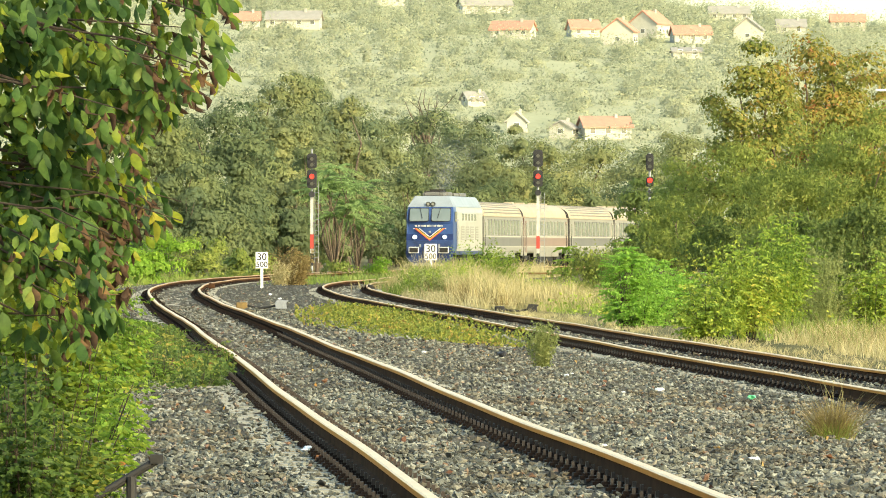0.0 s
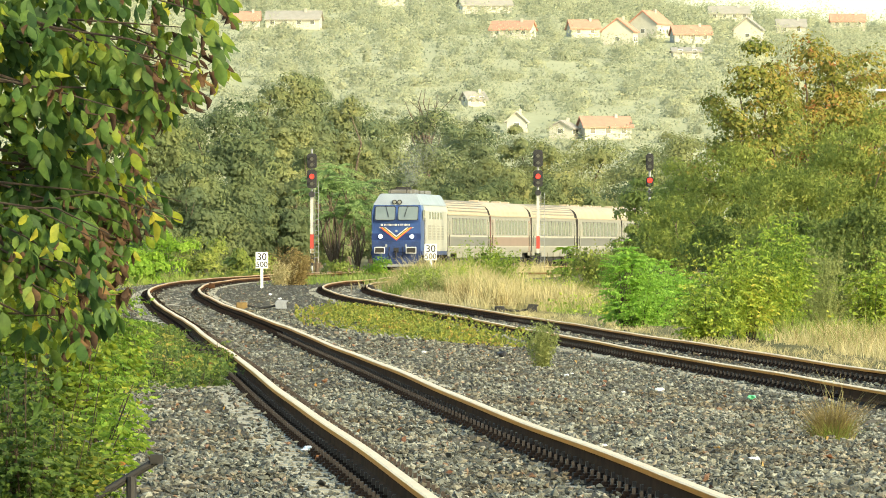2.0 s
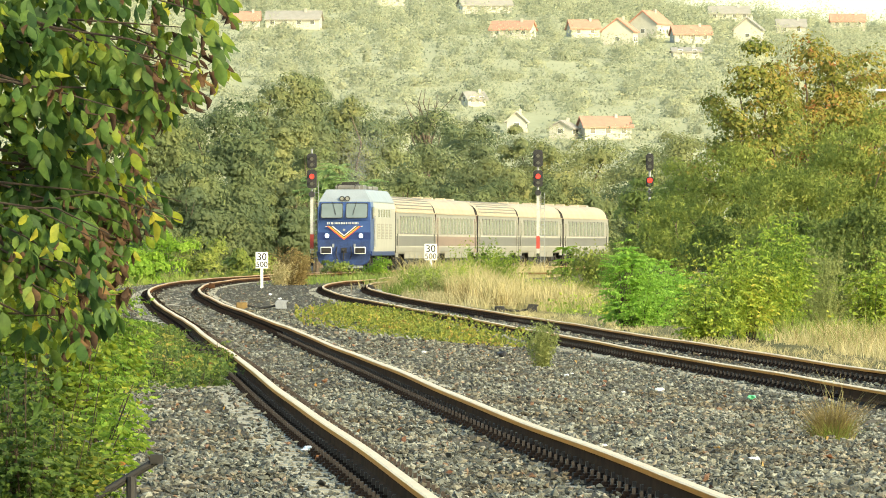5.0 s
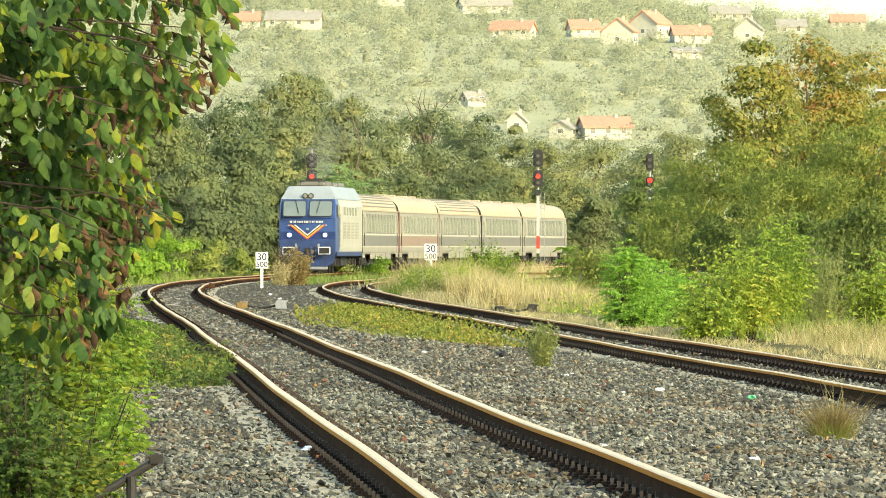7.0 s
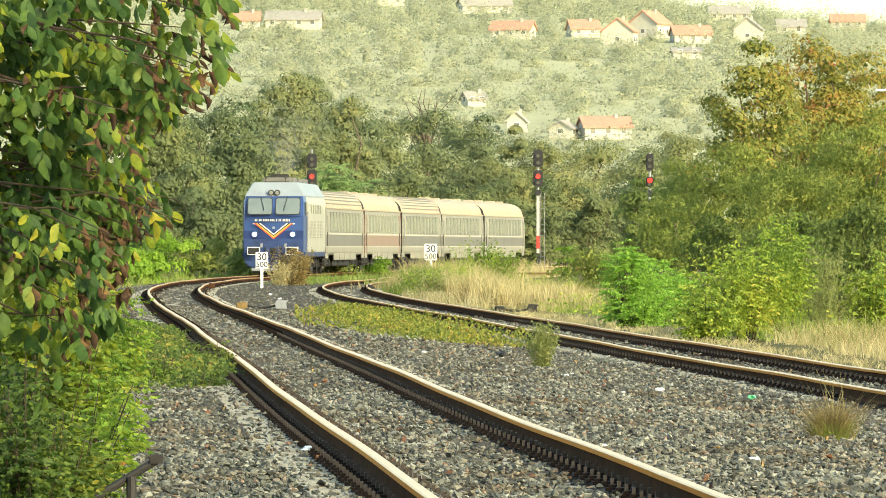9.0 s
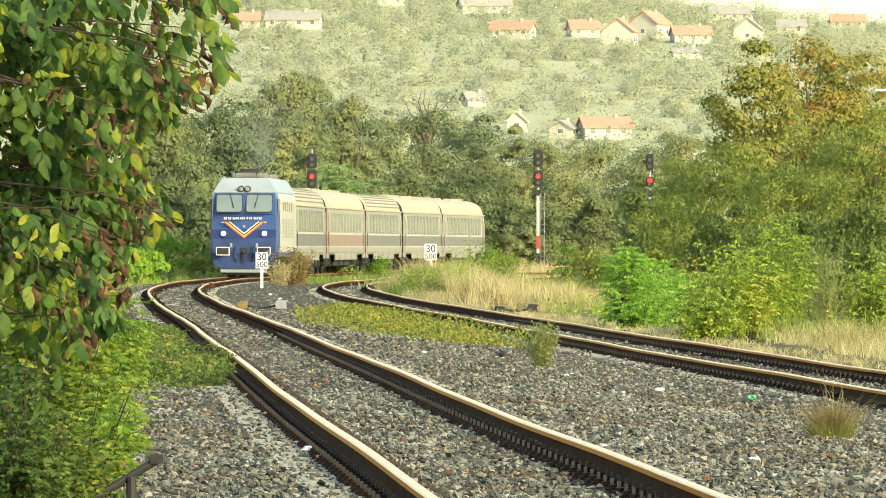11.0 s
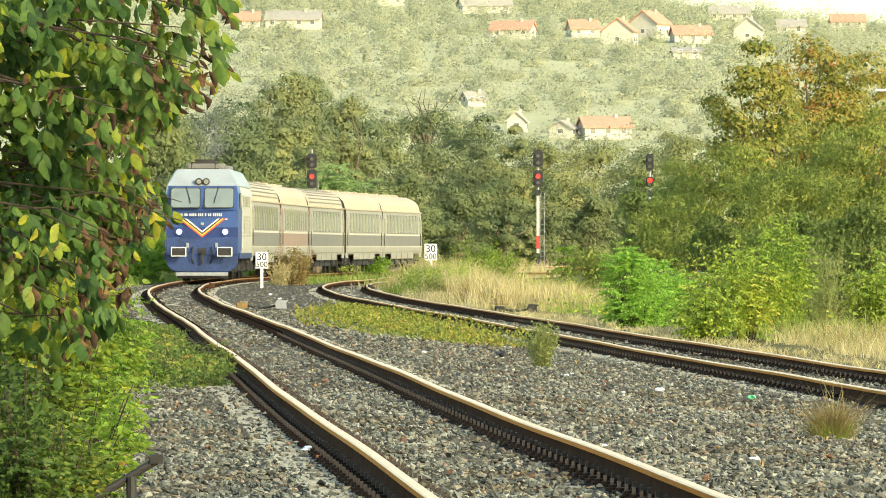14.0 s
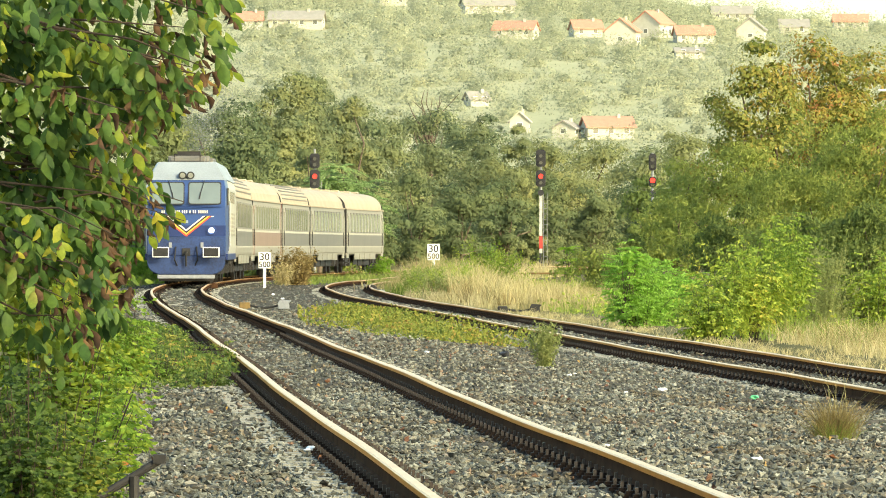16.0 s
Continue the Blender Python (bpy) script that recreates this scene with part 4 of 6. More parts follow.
def build_tree(name, x, y, base, height, radius, leaves, leaf, mat, label, low=0.25, clumps=26, depth=None, category="tree", group="", lop=0.0, airy=1.0):
    """A tapered trunk with limbs, and a crown of leaf clumps with gaps between them; airy below 1: smaller clumps, more gaps."""
    root = tagged(new(name), label, category, group)
    root.matrix_basis = pose(x, y, base)
    d = unit(rng.normal(size=(clumps, 3)))
    k = rng.random((clumps, 1)) ** 0.4
    c = d * k * np.array((radius, depth or radius, height * (1 - low) / 2)) * 0.86
    c[:, 2] += height * (low + (1 - low) / 2)
    c[: clumps // 4, 2] *= 0.45
    top = (c[:, 2] - height * low) / (height * (1 - low))
    c[:, :2] *= (1.08 - 0.36 * np.clip(top, 0, 1) ** 2)[:, None]
    c[:, 0] += lop * top
    r = radius * rng.uniform(0.22, 0.52, clumps) * airy
    bm = bmesh.new()
    fork = height * (low + 0.18)
    thick = 0.019 if category == "tree" else 0.006
    rod(bm, (0, 0, -0.6), (0.05 * height * 0.2, 0, fork), thick * height, thick * 0.6 * height, sides=8)
    for q in c[: min(clumps, 14 if airy == 1.0 else 34)]:
        limb_path(bm, (0, 0, fork * rng.uniform(0.55, 1.0)), q, thick * 0.4 * height, 0.003 * height)
    part("trunk", bm, M["bark"], root, "grey-brown trunk and limbs")
    per = max(20, leaves // clumps)
    pts = clump_cloud(c, r, per)
    pts[:, 2] = np.maximum(pts[:, 2], 0.05)
    size = leaf * rng.uniform(0.55, 1.35, len(pts))
    own = unit(pts - np.repeat(c, per, axis=0))
    if leaf > 0.13:
        v, f = skin_leaves(pts, own * radius + np.array((0, 0, 0.15 * radius)), size)
    else:
        v, f = leaf_arrays(pts, size * 1.15, wide=0.5, droop=0.9)
    whole = unit((pts - np.array((0, 0, height * 0.4))) / np.array((radius, radius, height * 0.55)))
    soft = own * 0.5 + whole * 0.5 + np.array((0, -0.15, 0.15)) + rng.normal(size=own.shape) * (0.13 if leaf > 0.13 else 0.42)
    quick_mesh("crown", v, f, M[mat], root, "uneven crown of small leaves", normals=np.repeat(soft, len(v) // len(pts), axis=0))
    return root


def build_weed(x, y, base, h, r, stems, leaf, mat, label):
    """A clump of leaning stems set with small leaves."""
    root = tagged(new("weed_plant"), label, "weed")
    root.matrix_basis = pose(x, y, base)
    bm = bmesh.new()
    cen, aim = [], []
    for k in range(stems):
        d = rng.normal(size=2) * r * 0.55
        top = Vector((d[0], d[1], h * rng.uniform(0.6, 1.0)))
        foot = Vector((d[0] * 0.25, d[1] * 0.25, -0.05))
        rod(bm, foot, top, 0.003 * h, 0.001 * h, sides=4)
        for t in np.linspace(0.12, 1.0, 24 + int(10 * h)):
            p = foot.lerp(top, t) + Vector(rng.normal(size=3)) * leaf * 0.5
            cen.append(p), aim.append(Vector((*(rng.normal(size=2)), 0.9)))
    part("stem", bm, M[mat], root, "thin leafy stems")
    v, f = leaf_arrays(np.array(cen), leaf * rng.uniform(0.6, 1.3, len(cen)), np.array(aim), 0.35)
    quick_mesh("leaves", v, f, M[mat], root, "small narrow leaves")


def build_grass(name, label, mat, n, where, height, width, lean=0.35, parent=None):
    p = where(n)
    v, f = blades(p, height, lean, width)
    ob = quick_mesh(name, v, f, M[mat])
    tagged(ob, label, "grass", kind="stuff")
    return ob


def broad_leaves(p, a, length, wide, fold, curl):
    """Oval leaves with a folded midrib and a bent tip: p the stalk ends, a the directions."""
    m = len(p)
    b = unit(np.cross(a, rng.normal(size=(m, 3)) * 0.55 + np.array((0, -1, 0.35))))
    c = np.cross(a, b)
    L = length[:, None]
    w = L * rng.uniform(*wide, (m, 1))
    bend = L * rng.uniform(*curl, (m, 1))
    up = c * w * rng.uniform(*fold, (m, 1))
    rib = [p, p + a * L * 0.28 + c * bend * 0.25, p + a * L * 0.62 + c * bend * 0.1, p + a * L - c * bend]
    side = [[rib[1] * 0.75 + rib[0] * 0.25 + s * b * w * 0.72 + up * 0.7 for s in (1, -1)],
            [(rib[1] + rib[2]) / 2 + s * b * w + up for s in (1, -1)],
            [rib[2] * 0.6 + rib[3] * 0.4 + s * b * w * 0.66 + up * 0.4 for s in (1, -1)]]
    v = np.stack(rib + [q[0] for q in side] + [q[1] for q in side], 1)
    one = [(0, 4, 1), (4, 5, 1), (1, 5, 2), (5, 6, 2), (2, 6, 3)]
    tri = np.array(one + [(i if i < 4 else i + 3, k if k < 4 else k + 3, j if j < 4 else j + 3) for i, j, k in one])
    return v, tri


def build_walnut():
    """The crown's overhanging side: branches from a trunk off to the left, hung with compound leaves."""
    root = tagged(new("walnut_tree"), "walnut tree with drooping green and browning leaves", "tree")
    foot = np.array((-3.6, 36.5, -0.5))
    root.matrix_basis = pose(*foot)
    zs = np.array([0.70, 0.77, 0.87, 0.98, 1.21, 1.32, 1.40, 1.48, 1.58, 1.66, 1.77, 1.87, 1.97, 2.11, 2.32, 2.46, 2.9, 3.6])
    reach = np.array([-1.74, -1.68, -1.54, -1.49, -1.48, -1.43, -1.27, -1.30, -1.39, -1.43, -1.44, -1.32, -1.14, -1.04, -0.98, -1.02, -0.9, -1.2])
    bm = bmesh.new()
    rod(bm, (0, 0, -0.3), (0.1, 0.1, 1.9), 0.17, 0.13, sides=12)
    rod(bm, (0.1, 0.1, 1.9), (0.0, 0.3, 4.6), 0.13, 0.07, sides=10)
    tips, ways, turning = [], [], []
    n_branch = 62
    for k in range(n_branch):
        z = 0.98 + 1.72 * (k * 0.618 % 1.0) + rng.normal() * 0.05 + (1.0 if k >= 56 else 0.0)
        back = k >= 38
        end = Vector((np.interp(z, zs, reach) - (0.22 if back else 0.07) + rng.uniform(-0.18, 0.03), rng.uniform(0.5, 1.5) if back else rng.uniform(-0.9, 0.6), z + rng.uniform(-0.05, 0.05)))
        if k in (3, 11, 19):
            z = 1.44 + 0.004 * k
            end = Vector((-1.29, -0.3 + 0.02 * k, z))
        start = Vector((-3.5, 0.1, min(z + rng.uniform(-0.25, 0.45), 4.3)))
        pts = [start.lerp(end, t) + Vector((0, 0, 0.16 * math.sin(math.pi * t))) + Vector(rng.normal(size=3) * 0.035) for t in np.linspace(0, 1, 8)]
        for i in range(7):
            rod(bm, pts[i] - Vector((-3.6, 0, -0.5)), pts[i + 1] - Vector((-3.6, 0, -0.5)), 0.017 * (1 - i / 8), 0.017 * (1 - (i + 1) / 8), sides=6)
        worn = rng.random() < 0.35 or 2.0 < z < 2.35 or 1.36 < z < 1.54
        for q in range(22):
            t = 0.40 + 0.60 * (q + rng.random()) / 22
            i = min(int(t * 7), 6)
            tips.append(pts[i].lerp(pts[i + 1], t * 7 - i))
            ways.append(pts[i + 1] - pts[i])
            turning.append(0.60 if worn and t > 0.86 else 0.03)
    part("trunk", bm, M["twig"], root, "dark trunk and thin branches")
    base, way, turning = np.array(tips), unit(np.array(ways)), np.array(turning)
    n = len(base)
    out = unit(way * 0.4 + rng.normal(size=(n, 3)) * np.array((0.55, 0.8, 0.35)) + np.array((0.15, 0, -0.30)))
    length = rng.uniform(0.20, 0.34, n)
    side = unit(np.cross(out, np.array((0, 0, 1.0)) + rng.normal(size=(n, 3)) * 0.2))
    p, a, L, dry_at = [], [], [], []
    tint = rng.random(n)
    for t, s in ((0.3, 1), (0.33, -1), (0.62, 1), (0.66, -1), (0.92, 1), (0.94, -1), (1.0, 0)):
        p.append(base + out * (length * t)[:, None] + np.array((0, 0, -0.11)) * t * t)
        a.append(unit(out * (0.45 if s else 1.0) + side * s * 0.7 + np.array((0, 0, -1.15)) + rng.normal(size=(n, 3)) * 0.24))
        L.append(rng.uniform(0.066, 0.108, n) * (1.15 if s == 0 else 1))
        dry_at.append(turning)
    tint = np.tile(tint, 7)
    p, a, L, dry_at = np.concatenate(p), np.concatenate(a), np.concatenate(L), np.concatenate(dry_at)
    limit = np.interp(p[:, 2] - 0.05, zs, reach)
    gap = np.sin(p[:, 0] * 11 + 2 * np.sin(p[:, 2] * 7)) * np.sin(p[:, 2] * 13 + p[:, 0] * 4) + 0.5 * np.sin(p[:, 1] * 9) > 0.95
    gap |= ((p[:, 0] + 1.27) / 0.08) ** 2 + ((p[:, 2] - 2.40) / 0.07) ** 2 < 1
    ok = (p[:, 0] < limit + 0.02) & (rng.random(len(p)) < 0.93) & ~gap
    p, a, L, dry_at, tint = p[ok], a[ok], L[ok], dry_at[ok], tint[ok]
    dry = rng.random(len(p)) < dry_at
    # Leaves further back mostly take the colour painted as sunlit
    light = ~dry & ((p[:, 1] > 0.35) & (tint < 0.75) | (tint < 0.10))
    green = ~dry & ~light
    for name, pick, mat, lab, wide, curl, scale in (("crown", green, "walnut", "drooping dark green compound leaves", (0.205, 0.275), (0.02, 0.2), 1.0),
                                             ("sunlit_leaves", light, "sunlit_yellow_leaf", "leaves behind, coloured yellow-green as if sunlit", (0.19, 0.28), (0.05, 0.3), 0.85),
                                             ("withered_leaves", dry, "dry_walnut", "curled brown leaves at the twig ends", (0.13, 0.23), (0.2, 0.7), 0.88)):
        v, tri = broad_leaves(p[pick], a[pick], L[pick] * scale, wide, (0.1, 0.55) if name != "withered_leaves" else (0.5, 1.2), curl)
        f = (np.arange(len(v))[:, None, None] * 10 + tri[None]).reshape(-1, 3)
        quick_mesh(name, v.reshape(-1, 3) - np.array((-3.6, 0.0, -0.5)), f, M[mat], root, lab, smooth=True)
    return root


def leafy_bush(x, y, base, h, r, stems, fronds, leaflet, mat, label, lean=(0, 0), name="shrub"):
    """Arching stems set all along with compound leaves of paired pointed leaflets."""
    root = tagged(new(name), label, "shrub")
    root.matrix_basis = pose(x, y, base)
    bm = bmesh.new()
    p, a, L = [], [], []
    for k in range(stems):
        ang, q = rng.uniform(0, 6.28), r * math.sqrt(rng.random())
        tip = Vector((math.cos(ang) * q + lean[0], math.sin(ang) * q * 1.3 + lean[1], h * rng.uniform(0.45, 1.0) * (1.05 - 0.35 * (q / r) ** 2)))
        start = Vector((tip.x * 0.35, tip.y * 0.35, -0.1))
        mid = start.lerp(tip, 0.55) + Vector((-tip.x * 0.12, 0, 0.06 * h))
        rod(bm, start, mid, 0.005, 0.004, sides=5)
        rod(bm, mid, tip, 0.004, 0.002, sides=5)
        for j in range(fronds):
            t = 0.22 + 0.78 * (j + rng.random()) / fronds
            o = start.lerp(mid, t / 0.55) if t < 0.55 else mid.lerp(tip, (t - 0.55) / 0.45)
            b = rng.uniform(0, 6.28)
            d = Vector((math.cos(b), math.sin(b), rng.uniform(-0.15, 0.55))).normalized()
            side = d.cross(Vector((0, 0, 1))).normalized()
            span = leaflet * rng.uniform(2.4, 4.0)
            for w in (0.3, 0.55, 0.8, 1.0):
                c = o + d * span * w + Vector((0, 0, -0.22 * span * w * w))
                for s in ((1, -1) if w < 1 else (0,)):
                    p.append(c)
                    a.append(d * (0.55 if s else 1) + side * s * 0.85 + Vector((0, 0, -0.45)))
                    L.append(leaflet * rng.uniform(0.7, 1.2))
    part("stem", bm, M["twig"], root, "thin brown stems")
    p, a, L = np.array(p), unit(np.array(a) + rng.normal(size=(len(a), 3)) * 0.2), np.array(L)
    if y < 55:
        v, tri = broad_leaves(p, a, L, (0.18, 0.27), (0.1, 0.5), (0.02, 0.25))
        v, f = v.reshape(-1, 3), (np.arange(len(v))[:, None, None] * 10 + tri[None]).reshape(-1, 3)
    else:
        v, f = leaf_arrays(p + a * L[:, None] * 0.5, L, a, 0.5)
    quick_mesh("leaves", v, f, M[mat], root, "compound leaves of pointed leaflets", smooth=True)
    return root


SPOTS = []


def build_house(x, y, z, w, d, wall_h, roof_h, turn, roof_mat, label):
    """A gabled house: ridge along its own x."""
    SPOTS.append((x, y, max(w, d)))
    root = tagged(new("house"), label, "house", group="houses on the hillside")
    root.matrix_basis = pose(x, y, z, 0, 0, turn)
    bm = bmesh.new()
    loft(bm, [(-d / 2, -3), (d / 2, -3), (d / 2, wall_h), (0, wall_h + roof_h), (-d / 2, wall_h)], (-w / 2, w / 2), lambda px, pz, py: (py, px, pz))
    part("wall", bm, M["plaster"], root, "pale plastered walls")
    bm = bmesh.new()
    o = 0.5
    k = roof_h / (d / 2)
    loft(bm, [(-d / 2 - o, wall_h - o * k + 0.05), (0, wall_h + roof_h + 0.05), (d / 2 + o, wall_h - o * k + 0.05), (d / 2 + o, wall_h - o * k + 0.35), (0, wall_h + roof_h + 0.38), (-d / 2 - o, wall_h - o * k + 0.35)],
         (-w / 2 - o, w / 2 + o), lambda px, pz, py: (py, px, pz))
    r = part("roof", bm, M[roof_mat], root, "pitched roof")
    boxpart("chimney", M["plaster"], r, w * 0.2, w * 0.2 + 0.7, -0.9, -0.3, wall_h + roof_h * 0.3, wall_h + roof_h + 0.9, 0.03)
    count = max(2, int(w / 3.2))
    for q in range(count):
        xx = -w / 2 + w * (q + 0.5) / count
        g = boxpart("window", M["white"], root, xx - 0.65, xx + 0.65, -d / 2 - 0.05, -d / 2 + 0.05, 0.9, 2.3, 0.02)
        boxpart("pane", M["glass"], g, xx - 0.55, xx + 0.55, -d / 2 - 0.07, -d / 2, 1.0, 2.2)
    for s in (-1, 1):
        g = boxpart("window", M["white"], root, s * w / 2 - 0.05, s * w / 2 + 0.05, -0.7, 0.7, 1.0, 2.3, 0.02)
        boxpart("pane", M["glass"], g, s * w / 2 - 0.07, s * w / 2 + 0.07, -0.6, 0.6, 1.1, 2.2)
    return root


def hill_z(x, y):
    t = np.clip((y - 1500) / 1400, 0, 1)
    crest = 91.0 - 0.075 * x + 1.2 * np.sin(x * 0.03)
    return crest * (1 - (1 - t) ** 1.6) + 1.5 * np.sin(x * 0.05 + y * 0.013) * t


def build_hill():
    ys = np.concatenate([np.arange(1480, 2960, 20.0), np.array([3100.0, 3400, 3900])])
    xs = np.concatenate([np.array([-1800.0, -1200, -700, -400]), np.arange(-240, 241, 12.0), np.array([400.0, 700, 1200, 1800])])
    gx, gy = np.meshgrid(xs, ys)
    gz = hill_z(np.clip(gx, -300, 300), gy) - np.clip(gy - 2950, 0, 2000) * 0.05
    gz[0] = -1.5
    n, k = gx.shape
    i = (np.arange(n - 1)[:, None] * k + np.arange(k - 1)[None, :]).ravel()
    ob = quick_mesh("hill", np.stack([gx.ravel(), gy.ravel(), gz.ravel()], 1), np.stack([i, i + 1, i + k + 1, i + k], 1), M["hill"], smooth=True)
    tagged(ob, "green hillside meadow behind the railway, haze in its pale colour", "hill", kind="structure")


def build_hill_shrubs():
    """Uneven rounded crowns of ragged leaf sprays."""
    n = 3300
    y = 1680 + 1190 * rng.random(n) ** 0.9
    x = rng.uniform(-0.060, 0.060, n) * y
    r = np.clip(rng.lognormal(1.05, 0.45, n), 1.2, 6.0)
    free = 0.5 + 0.5 * np.sin(x * 0.06 + 2 * np.sin(y * 0.011)) * np.sin(y * 0.021 + x * 0.02) > 0.05 * rng.random(n)
    for hx, hy, hw in SPOTS:
        free &= ~((np.abs(x - hx) < hw * 0.45 + r) & (y > hy - 26) & (y < hy + 10))
    x, y, r = x[free], y[free], r[free]
    n = len(x)
    c = np.stack([x, y, hill_z(x, y) + r * 0.35], 1)
    bm = bmesh.new()
    bmesh.ops.create_icosphere(bm, subdivisions=2, radius=1.0)
    ball = np.array([v.co[:] for v in bm.verts])
    tri = np.array([[v.index for v in f.verts] for f in bm.faces])
    bm.free()
    swell = np.ones((n, len(ball)))
    for k in range(4):
        aim = unit(rng.normal(size=(n, 3)))
        swell += 0.10 * np.sin(rng.uniform(2.0, 7.0, (n, 1)) * (aim @ ball.T) + rng.uniform(0, 6.28, (n, 1)))
    swell += rng.normal(size=swell.shape) * 0.055
    stretch = np.stack([rng.uniform(0.85, 1.45, n), np.ones(n), rng.uniform(0.65, 1.15, n)], 1)
    full = ball[None] * (swell * r[:, None])[:, :, None] * stretch[:, None, :]
    face = np.array((0, -0.45, 0.55))
    who = np.repeat(np.arange(n), 195)
    side = rng.integers(0, len(tri), len(who))
    w = rng.dirichlet((1, 1, 1), len(who))
    pts = (full[who[:, None], tri[side]] * w[:, :, None]).sum(1) * rng.uniform(0.62, 1.12, (len(who), 1))
    away = unit(pts)
    lv, lf = skin_leaves(pts + c[who], away * 0.5 + face, rng.uniform(0.37, 0.74, len(pts)))
    soft = np.repeat(away * 0.8 + face + rng.normal(size=away.shape) * 0.12, 3, axis=0)
    tagged(quick_mesh("hillside_shrubs", lv, lf, M["far_leaf"], normals=soft), "olive shrubs and orchard trees on the hill, paled with haze in their colour", "shrubs", kind="stuff")


def shrub(x, y, h, r, leaves, leaf, mat, label, base=-0.5, low=0.06, clumps=14, lop=0.0):
    return build_tree("shrub", x, y, base, h, r, leaves, leaf, mat, label, low, clumps, None, "shrub", "", lop)


# ---- build the large structure ----
build_ground()
ballast = build_bed()
build_hill()
build_track("railway_track", "main line track of rusty rails on concrete sleepers", LINE_A, LINE_A * 0, 36, 330, 300)
build_track("railway_track", "side track of rusty rails curving away", LINE_B, HIGH_B, 88, 330, 300)
build_stones(ballast)

# ---- signals, signs, track gear ----
build_signal(-7.23, 430, 0.2, ((4.33, 5.35, True), (5.42, 6.24, False)), 6.5, (1.0, 1.78), "light signal showing red on a red and white mast")
build_signal(5.36, 440, -0.35, ((5.04, 5.97, True), (6.16, 7.12, False)), 6.9, (1.55, 2.25), "light signal showing red on a banded mast")
build_signal(10.34, 390, -0.5, ((4.80, 5.30, True), (5.62, 6.45, False)), 6.5, None, "light signal showing red half hidden by trees", 0.19)
build_speed_sign(-6.46, 278, -0.17, 0.70, "white speed board with figures 30 500 on a post")
build_speed_sign(-0.44, 278, -0.25, 1.07, "white speed board with figures 30 500 in tall grass")


def track_magnet(x0, y0, x1, y1, z, mats, label):
    root = tagged(new("track_magnet"), label, "track equipment")
    root.matrix_basis = pose(x0, y0, z)
    boxpart("magnet_box", M[mats[0]], root, -0.13, 0.13, -0.35, 0.35, -0.22, 0.16, 0.02, "dirty metal magnet box")
    dx, dy = x1 - x0, y1 - y0
    bm = bmesh.new()
    pts = [Vector((dx * t, dy * t, 0.12 - 0.09 * math.sin(math.pi * t))) for t in np.linspace(0, 1, 9)]
    for a, b in zip(pts, pts[1:]):
        rod(bm, a, b, 0.026, sides=6)
    part("cable", bm, M["rubber"], root, "black cable")
    bm = bmesh.new()
    loft(bm, [(-0.13, 0.0), (0.13, 0.0), (0.12, 0.14), (0.18, 0.20), (-0.09, 0.22), (-0.14, 0.14)], (-0.15, 0.15), lambda x, zz, y: (x + dx, y + dy, zz))
    bevelled(bm, 0.012)
    part("junction_box", bm, M[mats[1]], root, "junction box")


track_magnet(-4.72, 183, -3.80, 183, -0.16, ("yellow_box", "steel"), "yellow track magnet cabled to a grey box")
track_magnet(1.50, 206, 2.36, 206, -0.43, ("dark", "dark"), "dark track magnet with cable and box")


def rail_block(x, y, z, mat):
    bm = bmesh.new()
    loft(bm, [(-0.12, 0), (0.12, 0), (0.10, 0.15), (-0.06, 0.19)], (-0.5, 0.5))
    bevelled(bm, 0.015)
    ob = part("rail_lubricator", bm, M[mat])
    ob.matrix_basis = pose(x, y, z)
    tagged(ob, "small rusty box fixed beside the rail", "track equipment")


rail_block(-7.78, 262, -0.10, "rust")
rail_block(-2.45, 262, -0.15, "dark")

bm = bmesh.new()
rod(bm, (-0.44, 0, -0.16), (0.02, 0.1, 0.12), 0.022, sides=8)
rod(bm, (-0.12, 0.05, 0.03), (-0.12, 0.05, -0.5), 0.028, sides=8)
box(bm, -0.02, 0.05, 0.06, 0.14, 0.10, 0.15)
ob = part("iron_bar", bm, M["dark"])
ob.matrix_basis = pose(-1.56, 42, 0.03)
tagged(ob, "bent rusty iron bar on a short post", "metal bar")

bm = bmesh.new()
rod(bm, (-0.5, 0, 0), (4.4, 0, 0), 0.05, sides=8)
ob = part("stored_rail", bm, M["yellow_box"])
ob.matrix_basis = pose(3.2, 395, -0.05)
tagged(ob, "rusty orange bar lying in the grass", "metal bar")

# ---- houses on the hill ----
build_house(-42.0, 2198, 62.9, 15.1, 8, 2.3, 2.3, -6, "grey_roof", "white house with a grey-beige roof on the hill")
build_house(-55.0, 2186, 62.3, 7.1, 8, 2.3, 2.3, 0, "tile", "low house with a red roof among shrubs")
build_house(12.8, 2392, 72.9, 15.6, 8, 2.3, 2.3, 12, "grey_roof", "white house with a weathered roof on the hill")
build_house(19.9, 2210, 60.4, 11.5, 8, 2.3, 2.3, -14, "tile", "pink-walled house with a red tiled roof")
build_house(40.0, 2228, 61.2, 8.1, 8, 2.3, 2.3, 10, "tile", "house with a red tiled roof")
build_house(49.5, 2184, 57.8, 5.7, 9, 3.8, 3.4, 75, "tile", "white gabled house with a red roof")
build_house(59.2, 2232, 61.3, 8.4, 9, 3.8, 3.4, 60, "tile", "white house with a steep red roof")
build_house(70.0, 2204, 58.9, 10.5, 8, 2.3, 2.3, 8, "tile", "long house with a red tiled roof")
build_house(93.1, 2538, 74.7, 12.9, 8, 2.3, 2.3, 0, "grey_roof", "pale house with a tan roof near the ridge")
build_house(87.9, 2242, 60.3, 5.5, 8, 3.4, 3.2, 80, "grey_roof", "white gabled house near the ridge")
